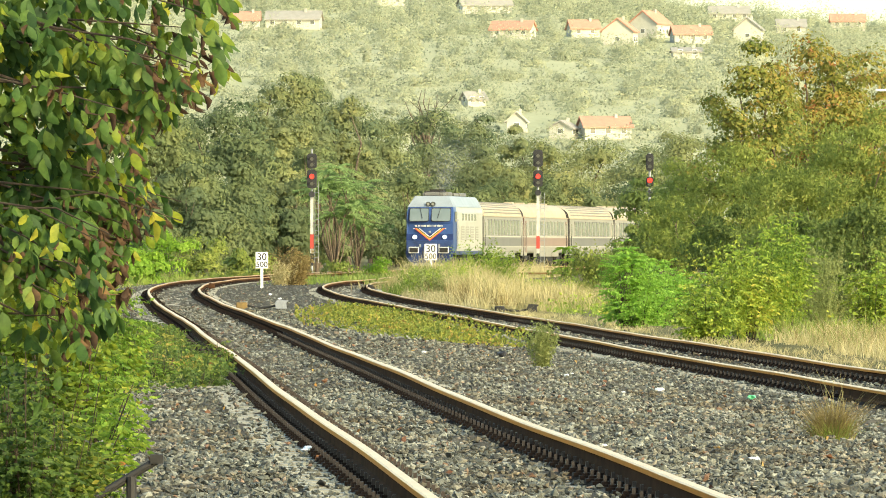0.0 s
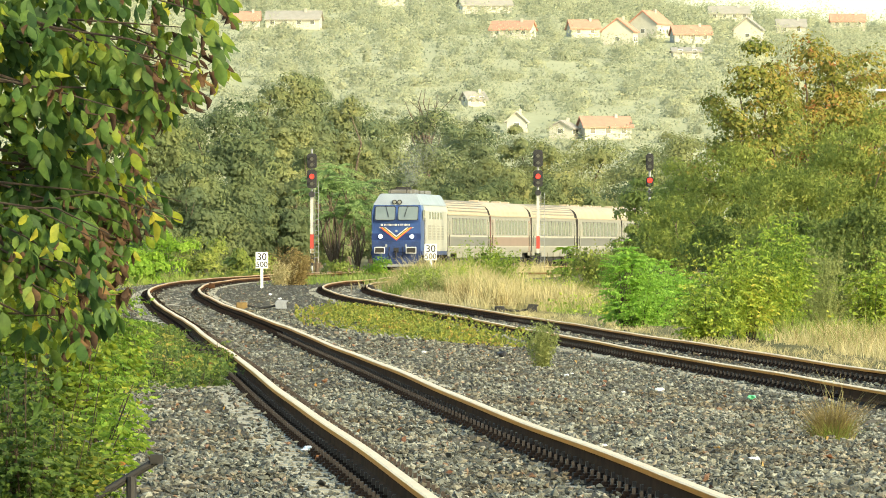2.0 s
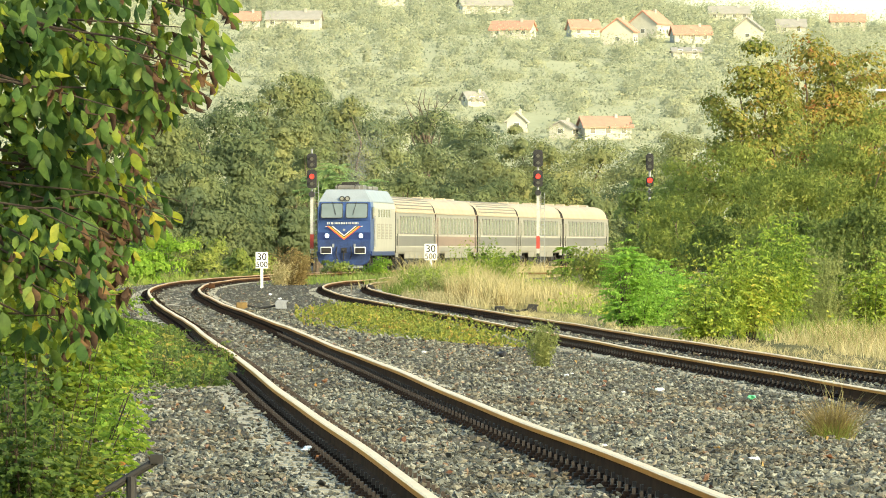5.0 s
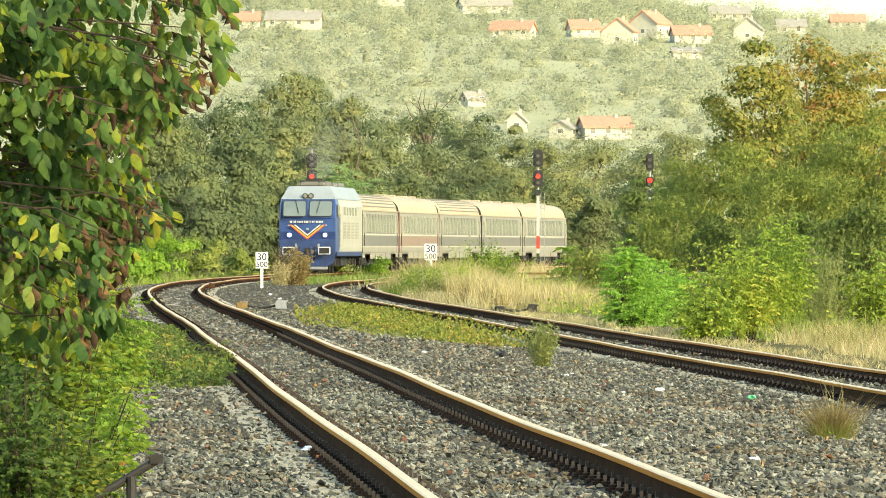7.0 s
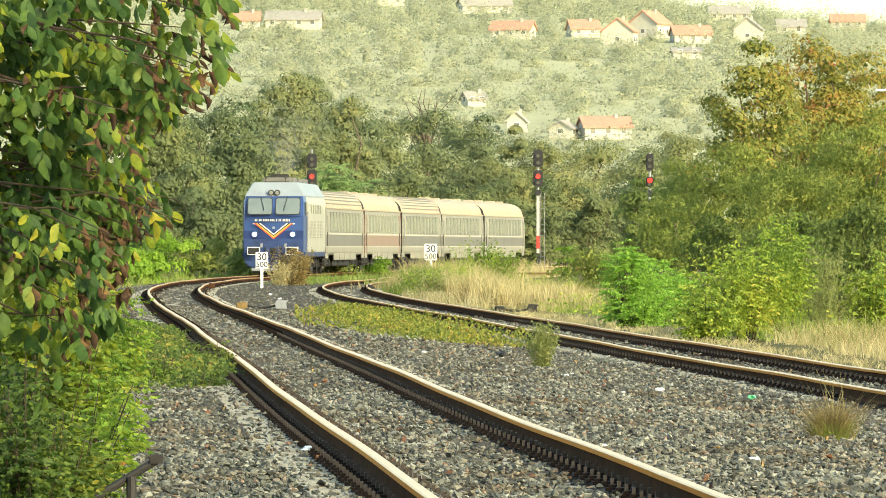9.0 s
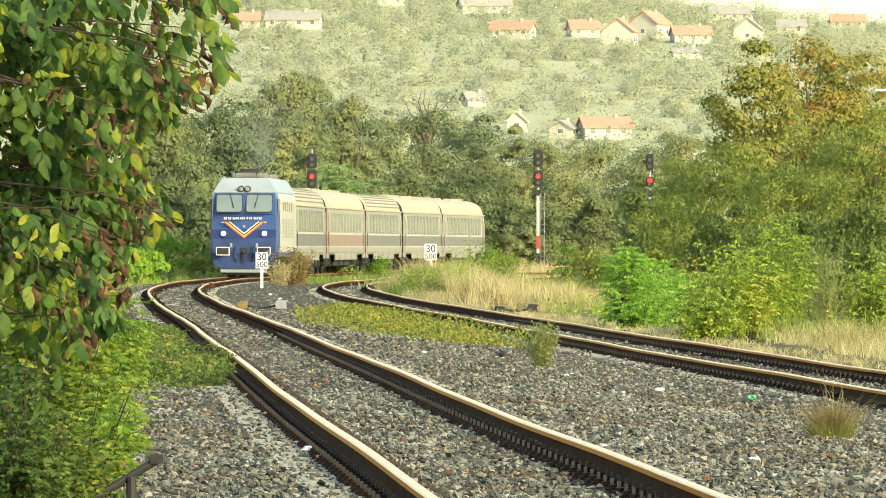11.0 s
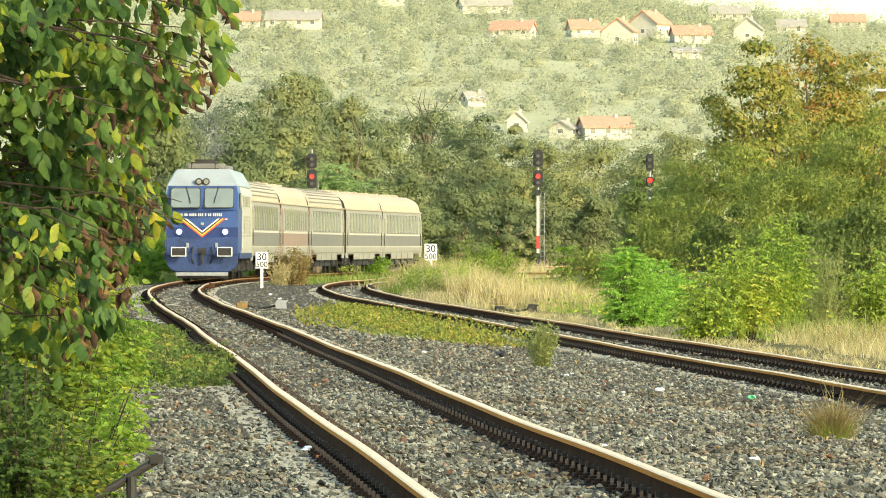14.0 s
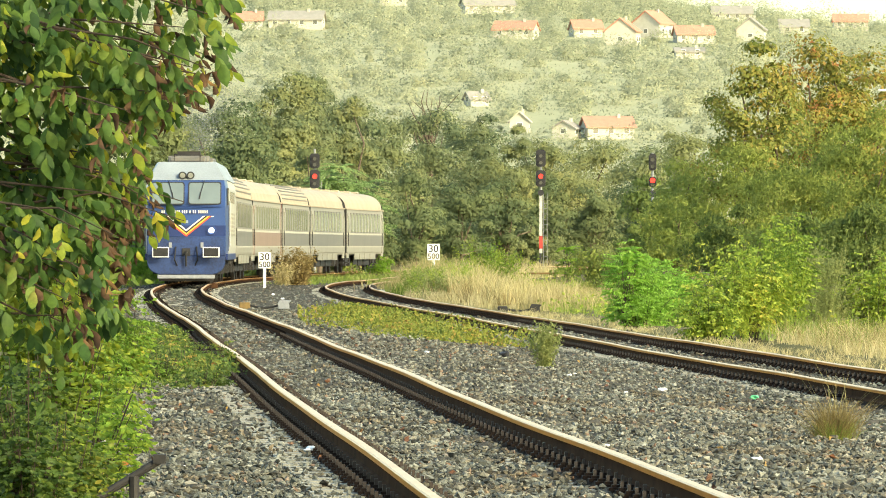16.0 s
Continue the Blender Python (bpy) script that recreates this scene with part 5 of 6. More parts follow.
build_house(132.3, 2550, 72.5, 11.1, 8, 2.3, 2.3, 0, "tile", "red-roofed house near the ridge")
build_house(107.9, 2418, 67.0, 8.8, 8, 2.3, 2.3, 0, "grey_roof", "grey-roofed house near the ridge")
build_house(36.7, 1772, 26.0, 10.8, 9, 2.4, 2.2, 10, "tile", "long house with a red roof at the foot of the hill")
build_house(27.4, 1770, 25.9, 4.4, 5.5, 2.2, 1.6, 70, "grey_roof", "white house with a pale roof at the foot")
build_house(17.0, 1786, 27.4, 3.4, 4.5, 2.6, 2.0, 85, "plaster", "white gabled house at the foot of the hill")
build_house(7.3, 1870, 35.0, 4.6, 5, 1.6, 1.6, 20, "grey_roof", "small grey-roofed house between trees")
build_house(66.1, 2118, 52.5, 7.7, 6, 1.6, 1.0, 4, "grey_roof", "low grey shed on the hillside")
build_house(-16.8, 2472, 77.8, 9.0, 8, 2.3, 2.3, 4, "tile", "red-roofed house high on the hill")
build_hill_shrubs()

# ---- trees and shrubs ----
build_tree("tree", -15.62, 432, -0.4, 9.90, 3.06, 14500, 0.21, "wood_dark", "tree of the wood, shade darkened into its green", 0.04, 50)
build_tree("tree", -12.71, 445, -0.4, 11.21, 3.15, 14500, 0.21, "wood_dark", "tree of the wood, shade darkened into its green", 0.04, 50)
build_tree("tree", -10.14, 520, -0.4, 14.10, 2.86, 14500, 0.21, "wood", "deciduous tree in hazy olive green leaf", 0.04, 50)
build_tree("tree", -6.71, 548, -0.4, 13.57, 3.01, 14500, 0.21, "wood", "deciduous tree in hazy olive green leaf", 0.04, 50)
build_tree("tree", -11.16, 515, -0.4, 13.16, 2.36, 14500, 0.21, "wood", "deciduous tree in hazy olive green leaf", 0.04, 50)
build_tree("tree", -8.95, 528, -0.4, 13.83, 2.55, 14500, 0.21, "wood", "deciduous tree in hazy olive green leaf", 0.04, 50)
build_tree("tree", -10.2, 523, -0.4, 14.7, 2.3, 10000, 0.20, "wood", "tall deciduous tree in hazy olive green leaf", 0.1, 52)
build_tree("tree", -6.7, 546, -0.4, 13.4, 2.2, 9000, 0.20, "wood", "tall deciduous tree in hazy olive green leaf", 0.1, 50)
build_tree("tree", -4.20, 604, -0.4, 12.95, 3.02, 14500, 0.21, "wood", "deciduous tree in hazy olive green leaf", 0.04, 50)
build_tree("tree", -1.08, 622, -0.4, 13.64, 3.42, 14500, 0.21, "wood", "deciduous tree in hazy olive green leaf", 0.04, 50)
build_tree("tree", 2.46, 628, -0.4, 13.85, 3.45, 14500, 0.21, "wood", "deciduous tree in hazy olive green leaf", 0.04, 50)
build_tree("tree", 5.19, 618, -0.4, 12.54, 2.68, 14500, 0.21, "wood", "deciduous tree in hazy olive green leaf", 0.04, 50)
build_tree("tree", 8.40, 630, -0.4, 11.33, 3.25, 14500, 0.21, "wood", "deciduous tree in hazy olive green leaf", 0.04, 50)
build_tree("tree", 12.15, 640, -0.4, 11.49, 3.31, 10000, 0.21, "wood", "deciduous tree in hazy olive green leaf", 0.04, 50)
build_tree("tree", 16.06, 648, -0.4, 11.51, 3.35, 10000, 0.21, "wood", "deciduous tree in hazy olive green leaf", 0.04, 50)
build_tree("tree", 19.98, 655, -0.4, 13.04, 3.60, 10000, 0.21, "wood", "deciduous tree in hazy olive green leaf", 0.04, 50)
build_tree("tree", -18.20, 430, -0.4, 10.64, 3.22, 14500, 0.21, "wood_dark", "tree of the wood, shade darkened into its green", 0.04, 50)
build_tree("tree", -21.49, 440, -0.4, 10.53, 3.30, 14500, 0.21, "wood_dark", "tree of the wood, shade darkened into its green", 0.04, 50)
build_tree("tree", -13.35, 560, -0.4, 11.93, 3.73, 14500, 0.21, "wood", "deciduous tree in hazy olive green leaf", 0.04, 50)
build_tree("tree", -16.09, 500, -0.4, 10.47, 3.33, 14500, 0.21, "wood_dark", "tree of the wood, shade darkened into its green", 0.04, 50)
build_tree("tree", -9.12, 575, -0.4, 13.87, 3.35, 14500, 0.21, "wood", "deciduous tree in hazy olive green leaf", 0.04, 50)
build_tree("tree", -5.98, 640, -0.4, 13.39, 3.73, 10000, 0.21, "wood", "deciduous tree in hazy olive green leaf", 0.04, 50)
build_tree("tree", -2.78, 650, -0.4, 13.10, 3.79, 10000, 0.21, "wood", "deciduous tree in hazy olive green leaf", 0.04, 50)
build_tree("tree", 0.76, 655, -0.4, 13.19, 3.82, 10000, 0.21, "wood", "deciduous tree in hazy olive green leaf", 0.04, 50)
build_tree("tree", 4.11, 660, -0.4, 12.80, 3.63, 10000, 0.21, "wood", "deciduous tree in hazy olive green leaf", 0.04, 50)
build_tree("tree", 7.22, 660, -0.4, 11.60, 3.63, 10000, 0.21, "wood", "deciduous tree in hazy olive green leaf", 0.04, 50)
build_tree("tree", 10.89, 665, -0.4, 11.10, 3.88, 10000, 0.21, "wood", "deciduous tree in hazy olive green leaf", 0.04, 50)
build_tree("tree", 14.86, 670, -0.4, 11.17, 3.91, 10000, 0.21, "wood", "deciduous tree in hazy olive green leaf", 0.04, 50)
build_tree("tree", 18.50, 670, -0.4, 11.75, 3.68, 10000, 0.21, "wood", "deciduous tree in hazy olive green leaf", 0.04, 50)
build_tree("tree", -13.49, 410, -0.4, 6.07, 2.23, 7500, 0.21, "wood_dark", "tree of the wood, shade darkened into its green", 0.03, 26)
build_tree("tree", -11.38, 470, -0.4, 7.90, 2.38, 7500, 0.21, "wood_dark", "tree of the wood, shade darkened into its green", 0.03, 26)
build_tree("tree", -8.20, 505, -0.4, 9.09, 2.20, 7500, 0.21, "wood_dark", "tree of the wood, shade darkened into its green", 0.03, 26)
build_tree("tree", -4.96, 552, -0.4, 8.38, 2.48, 7500, 0.21, "wood_dark", "tree of the wood, shade darkened into its green", 0.03, 26)
build_tree("tree", -2.27, 580, -0.4, 7.88, 2.52, 7500, 0.21, "wood_dark", "tree of the wood, shade darkened into its green", 0.03, 26)
build_tree("tree", 1.11, 590, -0.4, 8.20, 2.57, 7500, 0.21, "wood_dark", "tree of the wood, shade darkened into its green", 0.03, 26)
build_tree("tree", 4.61, 600, -0.4, 7.66, 2.61, 7500, 0.21, "wood_dark", "tree of the wood, shade darkened into its green", 0.03, 26)
build_tree("tree", 8.03, 612, -0.4, 7.33, 2.66, 7500, 0.21, "wood_dark", "tree of the wood, shade darkened into its green", 0.03, 26)
build_tree("tree", 11.54, 622, -0.4, 6.97, 2.70, 7500, 0.21, "wood_dark", "tree of the wood, shade darkened into its green", 0.03, 26)
build_tree("tree", 14.93, 632, -0.4, 7.06, 2.75, 7500, 0.21, "wood_dark", "tree of the wood, shade darkened into its green", 0.03, 26)
build_tree("tree", -16.36, 415, -0.4, 5.82, 2.11, 7500, 0.21, "wood_dark", "tree of the wood, shade darkened into its green", 0.03, 26)
build_tree("tree", -11.87, 450, -0.4, 5.19, 1.96, 7500, 0.21, "wood_dark", "tree of the wood, shade darkened into its green", 0.03, 26)
build_tree("tree", -9.50, 470, -0.4, 5.34, 2.04, 7500, 0.21, "wood_dark", "tree of the wood, shade darkened into its green", 0.03, 26)
build_tree("tree", -14.90, 400, -0.4, 3.64, 2.03, 7500, 0.21, "wood_dark", "tree of the wood, shade darkened into its green", 0.03, 26)
build_tree("tree", -12.88, 440, -0.4, 3.52, 1.91, 7500, 0.21, "wood_dark", "tree of the wood, shade darkened into its green", 0.03, 26)
build_tree("tree", -3.56, 585, -0.4, 5.39, 2.33, 7500, 0.21, "wood_dark", "tree of the wood, shade darkened into its green", 0.03, 26)
build_tree("tree", -0.60, 595, -0.4, 5.45, 2.37, 7500, 0.21, "wood_dark", "tree of the wood, shade darkened into its green", 0.03, 26)
build_tree("tree", 2.89, 605, -0.4, 5.08, 2.41, 7500, 0.21, "wood_dark", "tree of the wood, shade darkened into its green", 0.03, 26)
build_tree("tree", 6.51, 615, -0.4, 5.13, 2.45, 7500, 0.21, "wood_dark", "tree of the wood, shade darkened into its green", 0.03, 26)
build_tree("tree", 10.24, 625, -0.4, 5.19, 2.49, 7500, 0.21, "wood_dark", "tree of the wood, shade darkened into its green", 0.03, 26)
build_tree("tree", -7.07, 530, -0.4, 5.81, 2.11, 7500, 0.21, "wood_dark", "tree of the wood, shade darkened into its green", 0.03, 26)
build_tree("tree", 13.73, 640, -0.4, 5.73, 2.55, 7500, 0.21, "wood_dark", "tree of the wood, shade darkened into its green", 0.03, 26)
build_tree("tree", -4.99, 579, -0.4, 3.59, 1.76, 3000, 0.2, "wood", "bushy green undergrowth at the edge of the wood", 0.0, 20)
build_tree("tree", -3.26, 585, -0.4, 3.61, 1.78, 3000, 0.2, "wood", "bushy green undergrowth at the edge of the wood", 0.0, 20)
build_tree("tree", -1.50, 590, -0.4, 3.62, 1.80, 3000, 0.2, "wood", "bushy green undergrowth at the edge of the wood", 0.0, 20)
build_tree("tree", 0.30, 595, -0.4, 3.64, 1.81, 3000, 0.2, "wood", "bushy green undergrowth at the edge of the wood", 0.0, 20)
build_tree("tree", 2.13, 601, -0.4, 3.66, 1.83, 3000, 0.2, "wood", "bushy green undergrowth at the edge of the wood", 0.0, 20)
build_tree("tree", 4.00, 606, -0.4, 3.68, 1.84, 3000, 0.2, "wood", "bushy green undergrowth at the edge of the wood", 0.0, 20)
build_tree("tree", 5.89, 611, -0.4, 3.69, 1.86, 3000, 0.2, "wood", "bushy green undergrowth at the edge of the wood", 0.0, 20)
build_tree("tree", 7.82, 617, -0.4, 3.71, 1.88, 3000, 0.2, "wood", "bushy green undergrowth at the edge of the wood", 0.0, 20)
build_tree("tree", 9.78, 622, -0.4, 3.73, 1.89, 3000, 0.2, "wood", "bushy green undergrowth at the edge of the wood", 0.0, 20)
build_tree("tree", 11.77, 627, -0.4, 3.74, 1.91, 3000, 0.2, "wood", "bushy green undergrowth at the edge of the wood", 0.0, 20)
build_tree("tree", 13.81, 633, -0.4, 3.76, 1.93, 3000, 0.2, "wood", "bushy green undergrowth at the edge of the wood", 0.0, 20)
build_tree("tree", 13.45, 345, -0.4, 11.33, 2.80, 13000, 0.18, "autumn", "tall tree with yellow-brown autumn leaves", 0.15, 120, airy=0.82)
build_tree("tree", 16.43, 350, -0.4, 11.72, 2.92, 13000, 0.18, "autumn", "tall tree with yellow-brown autumn leaves", 0.15, 120, airy=0.82)
build_tree("tree", 18.0, 352, -0.4, 11.2, 2.1, 8000, 0.18, "autumn", "tall tree with yellow-brown autumn leaves", 0.15, 80, airy=0.82)
build_tree("tree", 19.39, 354, -0.4, 11.42, 2.44, 12000, 0.18, "autumn", "tall tree with yellow-brown autumn leaves", 0.15, 105, airy=0.82)
build_tree("tree", 10.37, 402, -0.4, 5.69, 1.69, 5200, 0.2, "deep_bush", "dark green tree hiding the far line", 0.02, 30)
build_tree("tree", 11.24, 360, -0.4, 6.58, 2.09, 9000, 0.16, "willow", "large olive-green willow bush", 0.03, 30)
build_tree("tree", 11.89, 312, -0.4, 5.93, 2.83, 15600, 0.115, "willow", "large olive-green willow bush", 0.02, 40)
build_tree("tree", 13.34, 285, -0.4, 6.28, 2.79, 16900, 0.115, "willow", "large olive-green willow bush", 0.02, 44)
build_tree("tree", 14.89, 270, -0.4, 7.02, 2.45, 16900, 0.115, "willow", "large olive-green willow bush", 0.02, 44)
build_tree("tree", 9.95, 378, -0.4, 4.9, 1.0, 3600, 0.16, "deep_bush", "green bush hiding the foot of a signal", 0.02, 26)
build_tree("tree", 10.54, 372, -0.4, 4.45, 1.21, 3000, 0.17, "willow", "large olive-green willow bush", 0.02, 24)
build_tree("tree", 9.71, 330, -0.4, 4.02, 1.79, 6500, 0.115, "willow", "large olive-green willow bush", 0.02, 30)
build_tree("tree", 10.27, 280, -0.4, 3.26, 1.62, 10400, 0.115, "deep_bush", "dark green bush under the willows", 0.02, 34)
build_tree("tree", 11.75, 255, -0.4, 2.94, 1.76, 10400, 0.115, "deep_bush", "dark green bush under the willows", 0.02, 34)
build_tree("tree", 12.97, 240, -0.4, 3.04, 1.65, 10400, 0.115, "deep_bush", "dark green bush under the willows", 0.02, 34)
leafy_bush(6.62, 152, -0.5, 2.69, 0.66, 48, 13, 0.10, "hedge", "tall green shrub with upright shoots")
leafy_bush(5.72, 150, -0.5, 2.05, 1.14, 69, 13, 0.10, "hedge", "bright green leafy shrub beside the side track")
shrub(7.35, 156, 1.80, 0.85, 4600, 0.070, "sage", "grey-green feathery shrub beside the side track", -0.5, 0.05, 22, 0)
leafy_bush(8.60, 156, -0.5, 1.81, 0.57, 34, 13, 0.10, "hedge", "bright green leafy shrub beside the side track")
leafy_bush(4.93, 146, -0.5, 1.20, 0.53, 29, 13, 0.10, "hedge", "bright green leafy shrub beside the side track")
shrub(5.96, 262, 2.29, 0.57, 1300, 0.11, "bright", "light green sapling in the grass", -0.5, 0.05, 9, 0)
shrub(4.63, 240, 1.63, 1.22, 2600, 0.11, "willow", "green bush at the edge of dry grass", -0.5, 0.05, 16, 0)
shrub(-5.20, 390, 1.07, 1.13, 900, 0.12, "grass", "green weeds beside the curve", -0.3, 0.05, 9, 0)
shrub(-3.41, 395, 1.15, 1.03, 900, 0.12, "bright", "green weeds beside the curve", -0.3, 0.05, 9, 0)
shrub(-12.10, 345, 3.02, 1.38, 2400, 0.14, "bright", "green undergrowth at the foot of the wood", -0.5, 0.05, 14, 0)
shrub(-11.06, 360, 2.65, 1.57, 2400, 0.14, "willow", "green undergrowth at the foot of the wood", -0.5, 0.05, 14, 0)
shrub(-9.63, 370, 1.82, 1.07, 2400, 0.14, "willow", "green undergrowth at the foot of the wood", -0.5, 0.05, 14, 0)
shrub(-12.27, 320, 2.08, 1.04, 2400, 0.14, "bright", "green undergrowth at the foot of the wood", -0.5, 0.05, 14, 0)
shrub(-8.76, 385, 1.52, 1.12, 2400, 0.14, "willow", "green undergrowth at the foot of the wood", -0.5, 0.05, 14, 0)
shrub(-12.48, 300, 2.53, 1.30, 2400, 0.14, "bright", "green undergrowth at the foot of the wood", -0.5, 0.05, 14, 0)
for bush in ((-3.40, 80, 1.74, 0.36, 30, 12, 0.070), (-3.15, 70, 1.25, 0.32, 28, 11, 0.066), (-3.78, 72, 1.70, 0.42, 30, 12, 0.070), (-3.84, 92, 1.10, 0.30, 20, 10, 0.070),
             (-2.62, 58, 1.10, 0.28, 26, 11, 0.056)):
    leafy_bush(bush[0], bush[1], -0.5, *bush[2:], "elder_light", "fresh green elder bush beside the track")
for bush in ((-2.20, 41.0, 0.98, 0.22, 32, 15, 0.047), (-2.06, 41.6, 0.82, 0.18, 26, 14, 0.047), (-2.34, 43.0, 1.16, 0.24, 34, 15, 0.048), (-2.02, 42.8, 0.62, 0.17, 18, 12, 0.045)):
    leafy_bush(bush[0], bush[1], -0.3, *bush[2:], "elder", "green bush with compound leaves under the walnut tree")
leafy_bush(-2.08, 44.0, -0.3, 1.06, 0.16, 14, 14, 0.048, "elder_light", "light green branch reaching towards the track", (0.26, 0))
leafy_bush(-2.00, 40.6, -0.35, 0.36, 0.16, 10, 9, 0.045, "autumn", "small plant with yellow and orange leaves")
leafy_bush(-2.51, 50, -0.5, 2.70, 0.46, 62, 18, 0.06, "sunlit_yellow_leaf", "young yellow-green tree behind the walnut branches", (0, 0), "young_tree")


def build_sumac(x, y, h, base=-0.3, spread=1.6, stems=11, fronds=8, reach=1.6, leaf=0.22, name="tree_of_heaven", label="light green tree with long feathery drooping leaves", kind_of="tree", mat="bright"):
    """Arching stems hung with long feathery leaves."""
    root = tagged(new(name), label, kind_of)
    root.matrix_basis = pose(x, y, base)
    bm = bmesh.new()
    cen, aim = [], []
    for k in range(stems):
        a = rng.uniform(0, 6.28)
        up = rng.uniform(0.45 if h > 3 else 0.08, 0.95)
        q = spread * rng.uniform(0.1, 1.0) * (1.25 - up * 0.6)
        top = Vector((math.cos(a) * q, math.sin(a) * q, h * up))
        limb_path(bm, (0, 0, 0), top, 0.008 * h, 0.0025 * h)
        for q in range(fronds):
            b = rng.uniform(0, 6.28)
            d = Vector((math.cos(b), math.sin(b), rng.uniform(-0.1, 0.5)))
            for t in np.linspace(0.1, 1.0, 16):
                p = top + d * t * reach + Vector((0, 0, -0.32 * reach * t * t))
                for s in (-1, 1):
                    cen.append(p + Vector((-d.y, d.x, 0)) * s * leaf * 0.38 + Vector((0, 0, -leaf * 0.18)))
                    aim.append(Vector((-d.y, d.x, 0)) * s + d * 0.4 + Vector((0, 0, -0.6)))
    part("trunk", bm, M["bark"], root, "thin grey stems")
    v, f = leaf_arrays(np.array(cen), leaf, np.array(aim), 0.4)
    quick_mesh("crown", v, f, M[mat], root, "feathery light green leaves")


fern = "bright green feathery shrub beside the side track"
leafy_bush(4.05, 169.0, -0.5, 2.05, 0.72, 56, 12, 0.085, "fern", fern)
leafy_bush(4.25, 168.4, -0.5, 1.25, 0.85, 40, 12, 0.085, "fern", fern)
leafy_bush(4.9, 174.0, -0.5, 1.75, 0.75, 48, 12, 0.085, "fern", fern)
build_sumac(3.95, 168.6, 1.85, -0.5, 0.55, 20, 7, 0.28, 0.07, "shrub", fern, "shrub", "fern")
build_sumac(4.75, 174.4, 1.6, -0.5, 0.5, 18, 7, 0.28, 0.07, "shrub", fern, "shrub", "fern")
build_sumac(5.6, 182, 1.3, -0.5, 0.6, 20, 7, 0.36, 0.07, "shrub", fern, "shrub", "fern")
build_sumac(-6.3, 452, 6.9, stems=14, fronds=9, mat="pale_frond")
build_sumac(-5.0, 456, 5.6, mat="pale_frond")
build_sumac(4.77, 305, 2.0, -0.4, 0.3, 5, 7, 0.5, 0.12, "sapling", "young sapling with a few feathery leaves", "sapling")
rng = np.random.default_rng(5)
build_walnut()

bm = bmesh.new()
for k in range(22):
    a = rng.uniform(0, 6.28)
    z0 = rng.uniform(6.5, 11.0)
    limb_path(bm, (0, 0, z0), (math.cos(a) * rng.uniform(0.6, 2.6), math.sin(a) * 1.2, z0 + rng.uniform(2.0, 4.5)), 0.07, 0.02)
rod(bm, (0, 0, -0.6), (0.2, 0, 11.5), 0.28, 0.1, sides=8)
ob = tagged(new("bare_tree"), "leafless grey tree standing among the wood", "tree")
ob.matrix_basis = pose(-1.35, 640, -0.4)
part("trunk", bm, M["bark"], ob, "bare grey trunk and twigs")


def build_street_lamp(x, y, z):
    root = tagged(new("street_lamp"), "white street lamp on a tall grey pole", "street lamp")
    root.matrix_basis = pose(x, y, -0.5)
    bm = bmesh.new()
    rod(bm, (0, 0, -0.4), (0, 0, z), 0.09, 0.06)
    rod(bm, (0, 0, z), (-0.9, 0, z + 0.42), 0.035)
    part("pole", bm, M["steel"], root, "grey steel pole and arm")
    boxpart("lamp_head", M["white"], root, -1.30, -0.85, -0.10, 0.10, z + 0.38, z + 0.47, 0.03, "white lamp head")


build_street_lamp(19.6, 330, 8.0)

# ---- grasses ----
def strip(y0, y1, off0, off1, line, z):
    def where(n):
        y = rng.uniform(y0, y1, n)
        lump = rng.integers(0, max(8, n // 60), n)
        gen = np.random.default_rng(3)
        cy, cu = gen.uniform(y0, y1, lump.max() + 1), gen.random(lump.max() + 1)
        y = np.where(rng.random(n) < 0.7, cy[lump] + rng.normal(size=n) * 0.35, y)
        u = np.where(rng.random(n) < 0.7, cu[lump] + rng.normal(size=n) * 0.05, rng.random(n))
        x = line(y) + off0 + (off1 - off0) * np.abs(u)
        return np.stack([x, y, np.full(n, z)], 1)
    return where


build_grass("dry_grass", "tall pale dry grass beside the side track", "straw", 16000, strip(213, 320, 2.5, 4.6, bx, -0.25), 0.85, 0.008, 0.28)
build_grass("dry_grass", "yellow dry grass under the shrubs", "straw", 11000, strip(108, 140, 3.0, 8.0, bx, -0.45), 0.42, 0.005, 0.5)
build_grass("dry_grass", "golden brown stalks under the shrubs", "brown", 3500, strip(108, 140, 3.2, 8.0, bx, -0.45), 0.46, 0.005, 0.45)
build_grass("green_grass", "green blades among the dry grass", "grass", 2000, strip(108, 142, 3.2, 8.0, bx, -0.45), 0.36, 0.005, 0.45)
build_grass("dry_grass", "short trampled dry grass along the side track", "straw", 3600, strip(95, 210, 1.35, 2.9, bx, -0.46), 0.16, 0.006, 0.8)
build_grass("dry_grass", "short dry grass at the foot of taller stalks", "straw", 6500, strip(213, 320, 1.9, 3.2, bx, -0.40), 0.42, 0.008, 0.5)
build_grass("dry_grass", "sparse brown stalks among the dry grass", "brown", 3500, strip(213, 320, 2.1, 4.6, bx, -0.30), 0.65, 0.007, 0.4)
build_grass("dry_grass", "dry yellow grass behind the magnet", "straw", 6000, strip(209, 240, 3.3, 7.5, bx, -0.45), 0.62, 0.007, 0.4)
build_grass("dry_grass", "pale grass hiding the far rails", "straw", 4500, strip(388, 436, 4.2, 9.5, ax, -0.35), 0.85, 0.012, 0.35)
build_grass("green_grass", "green and yellow grass behind the curve", "grass", 9000, strip(300, 430, 1.8, 9.0, ax, -0.3), 0.38, 0.022)
build_grass("green_grass", "green grass left of the main track", "grass", 9000, strip(150, 420, -6.5, -2.3, ax, -0.45), 0.6, 0.018)
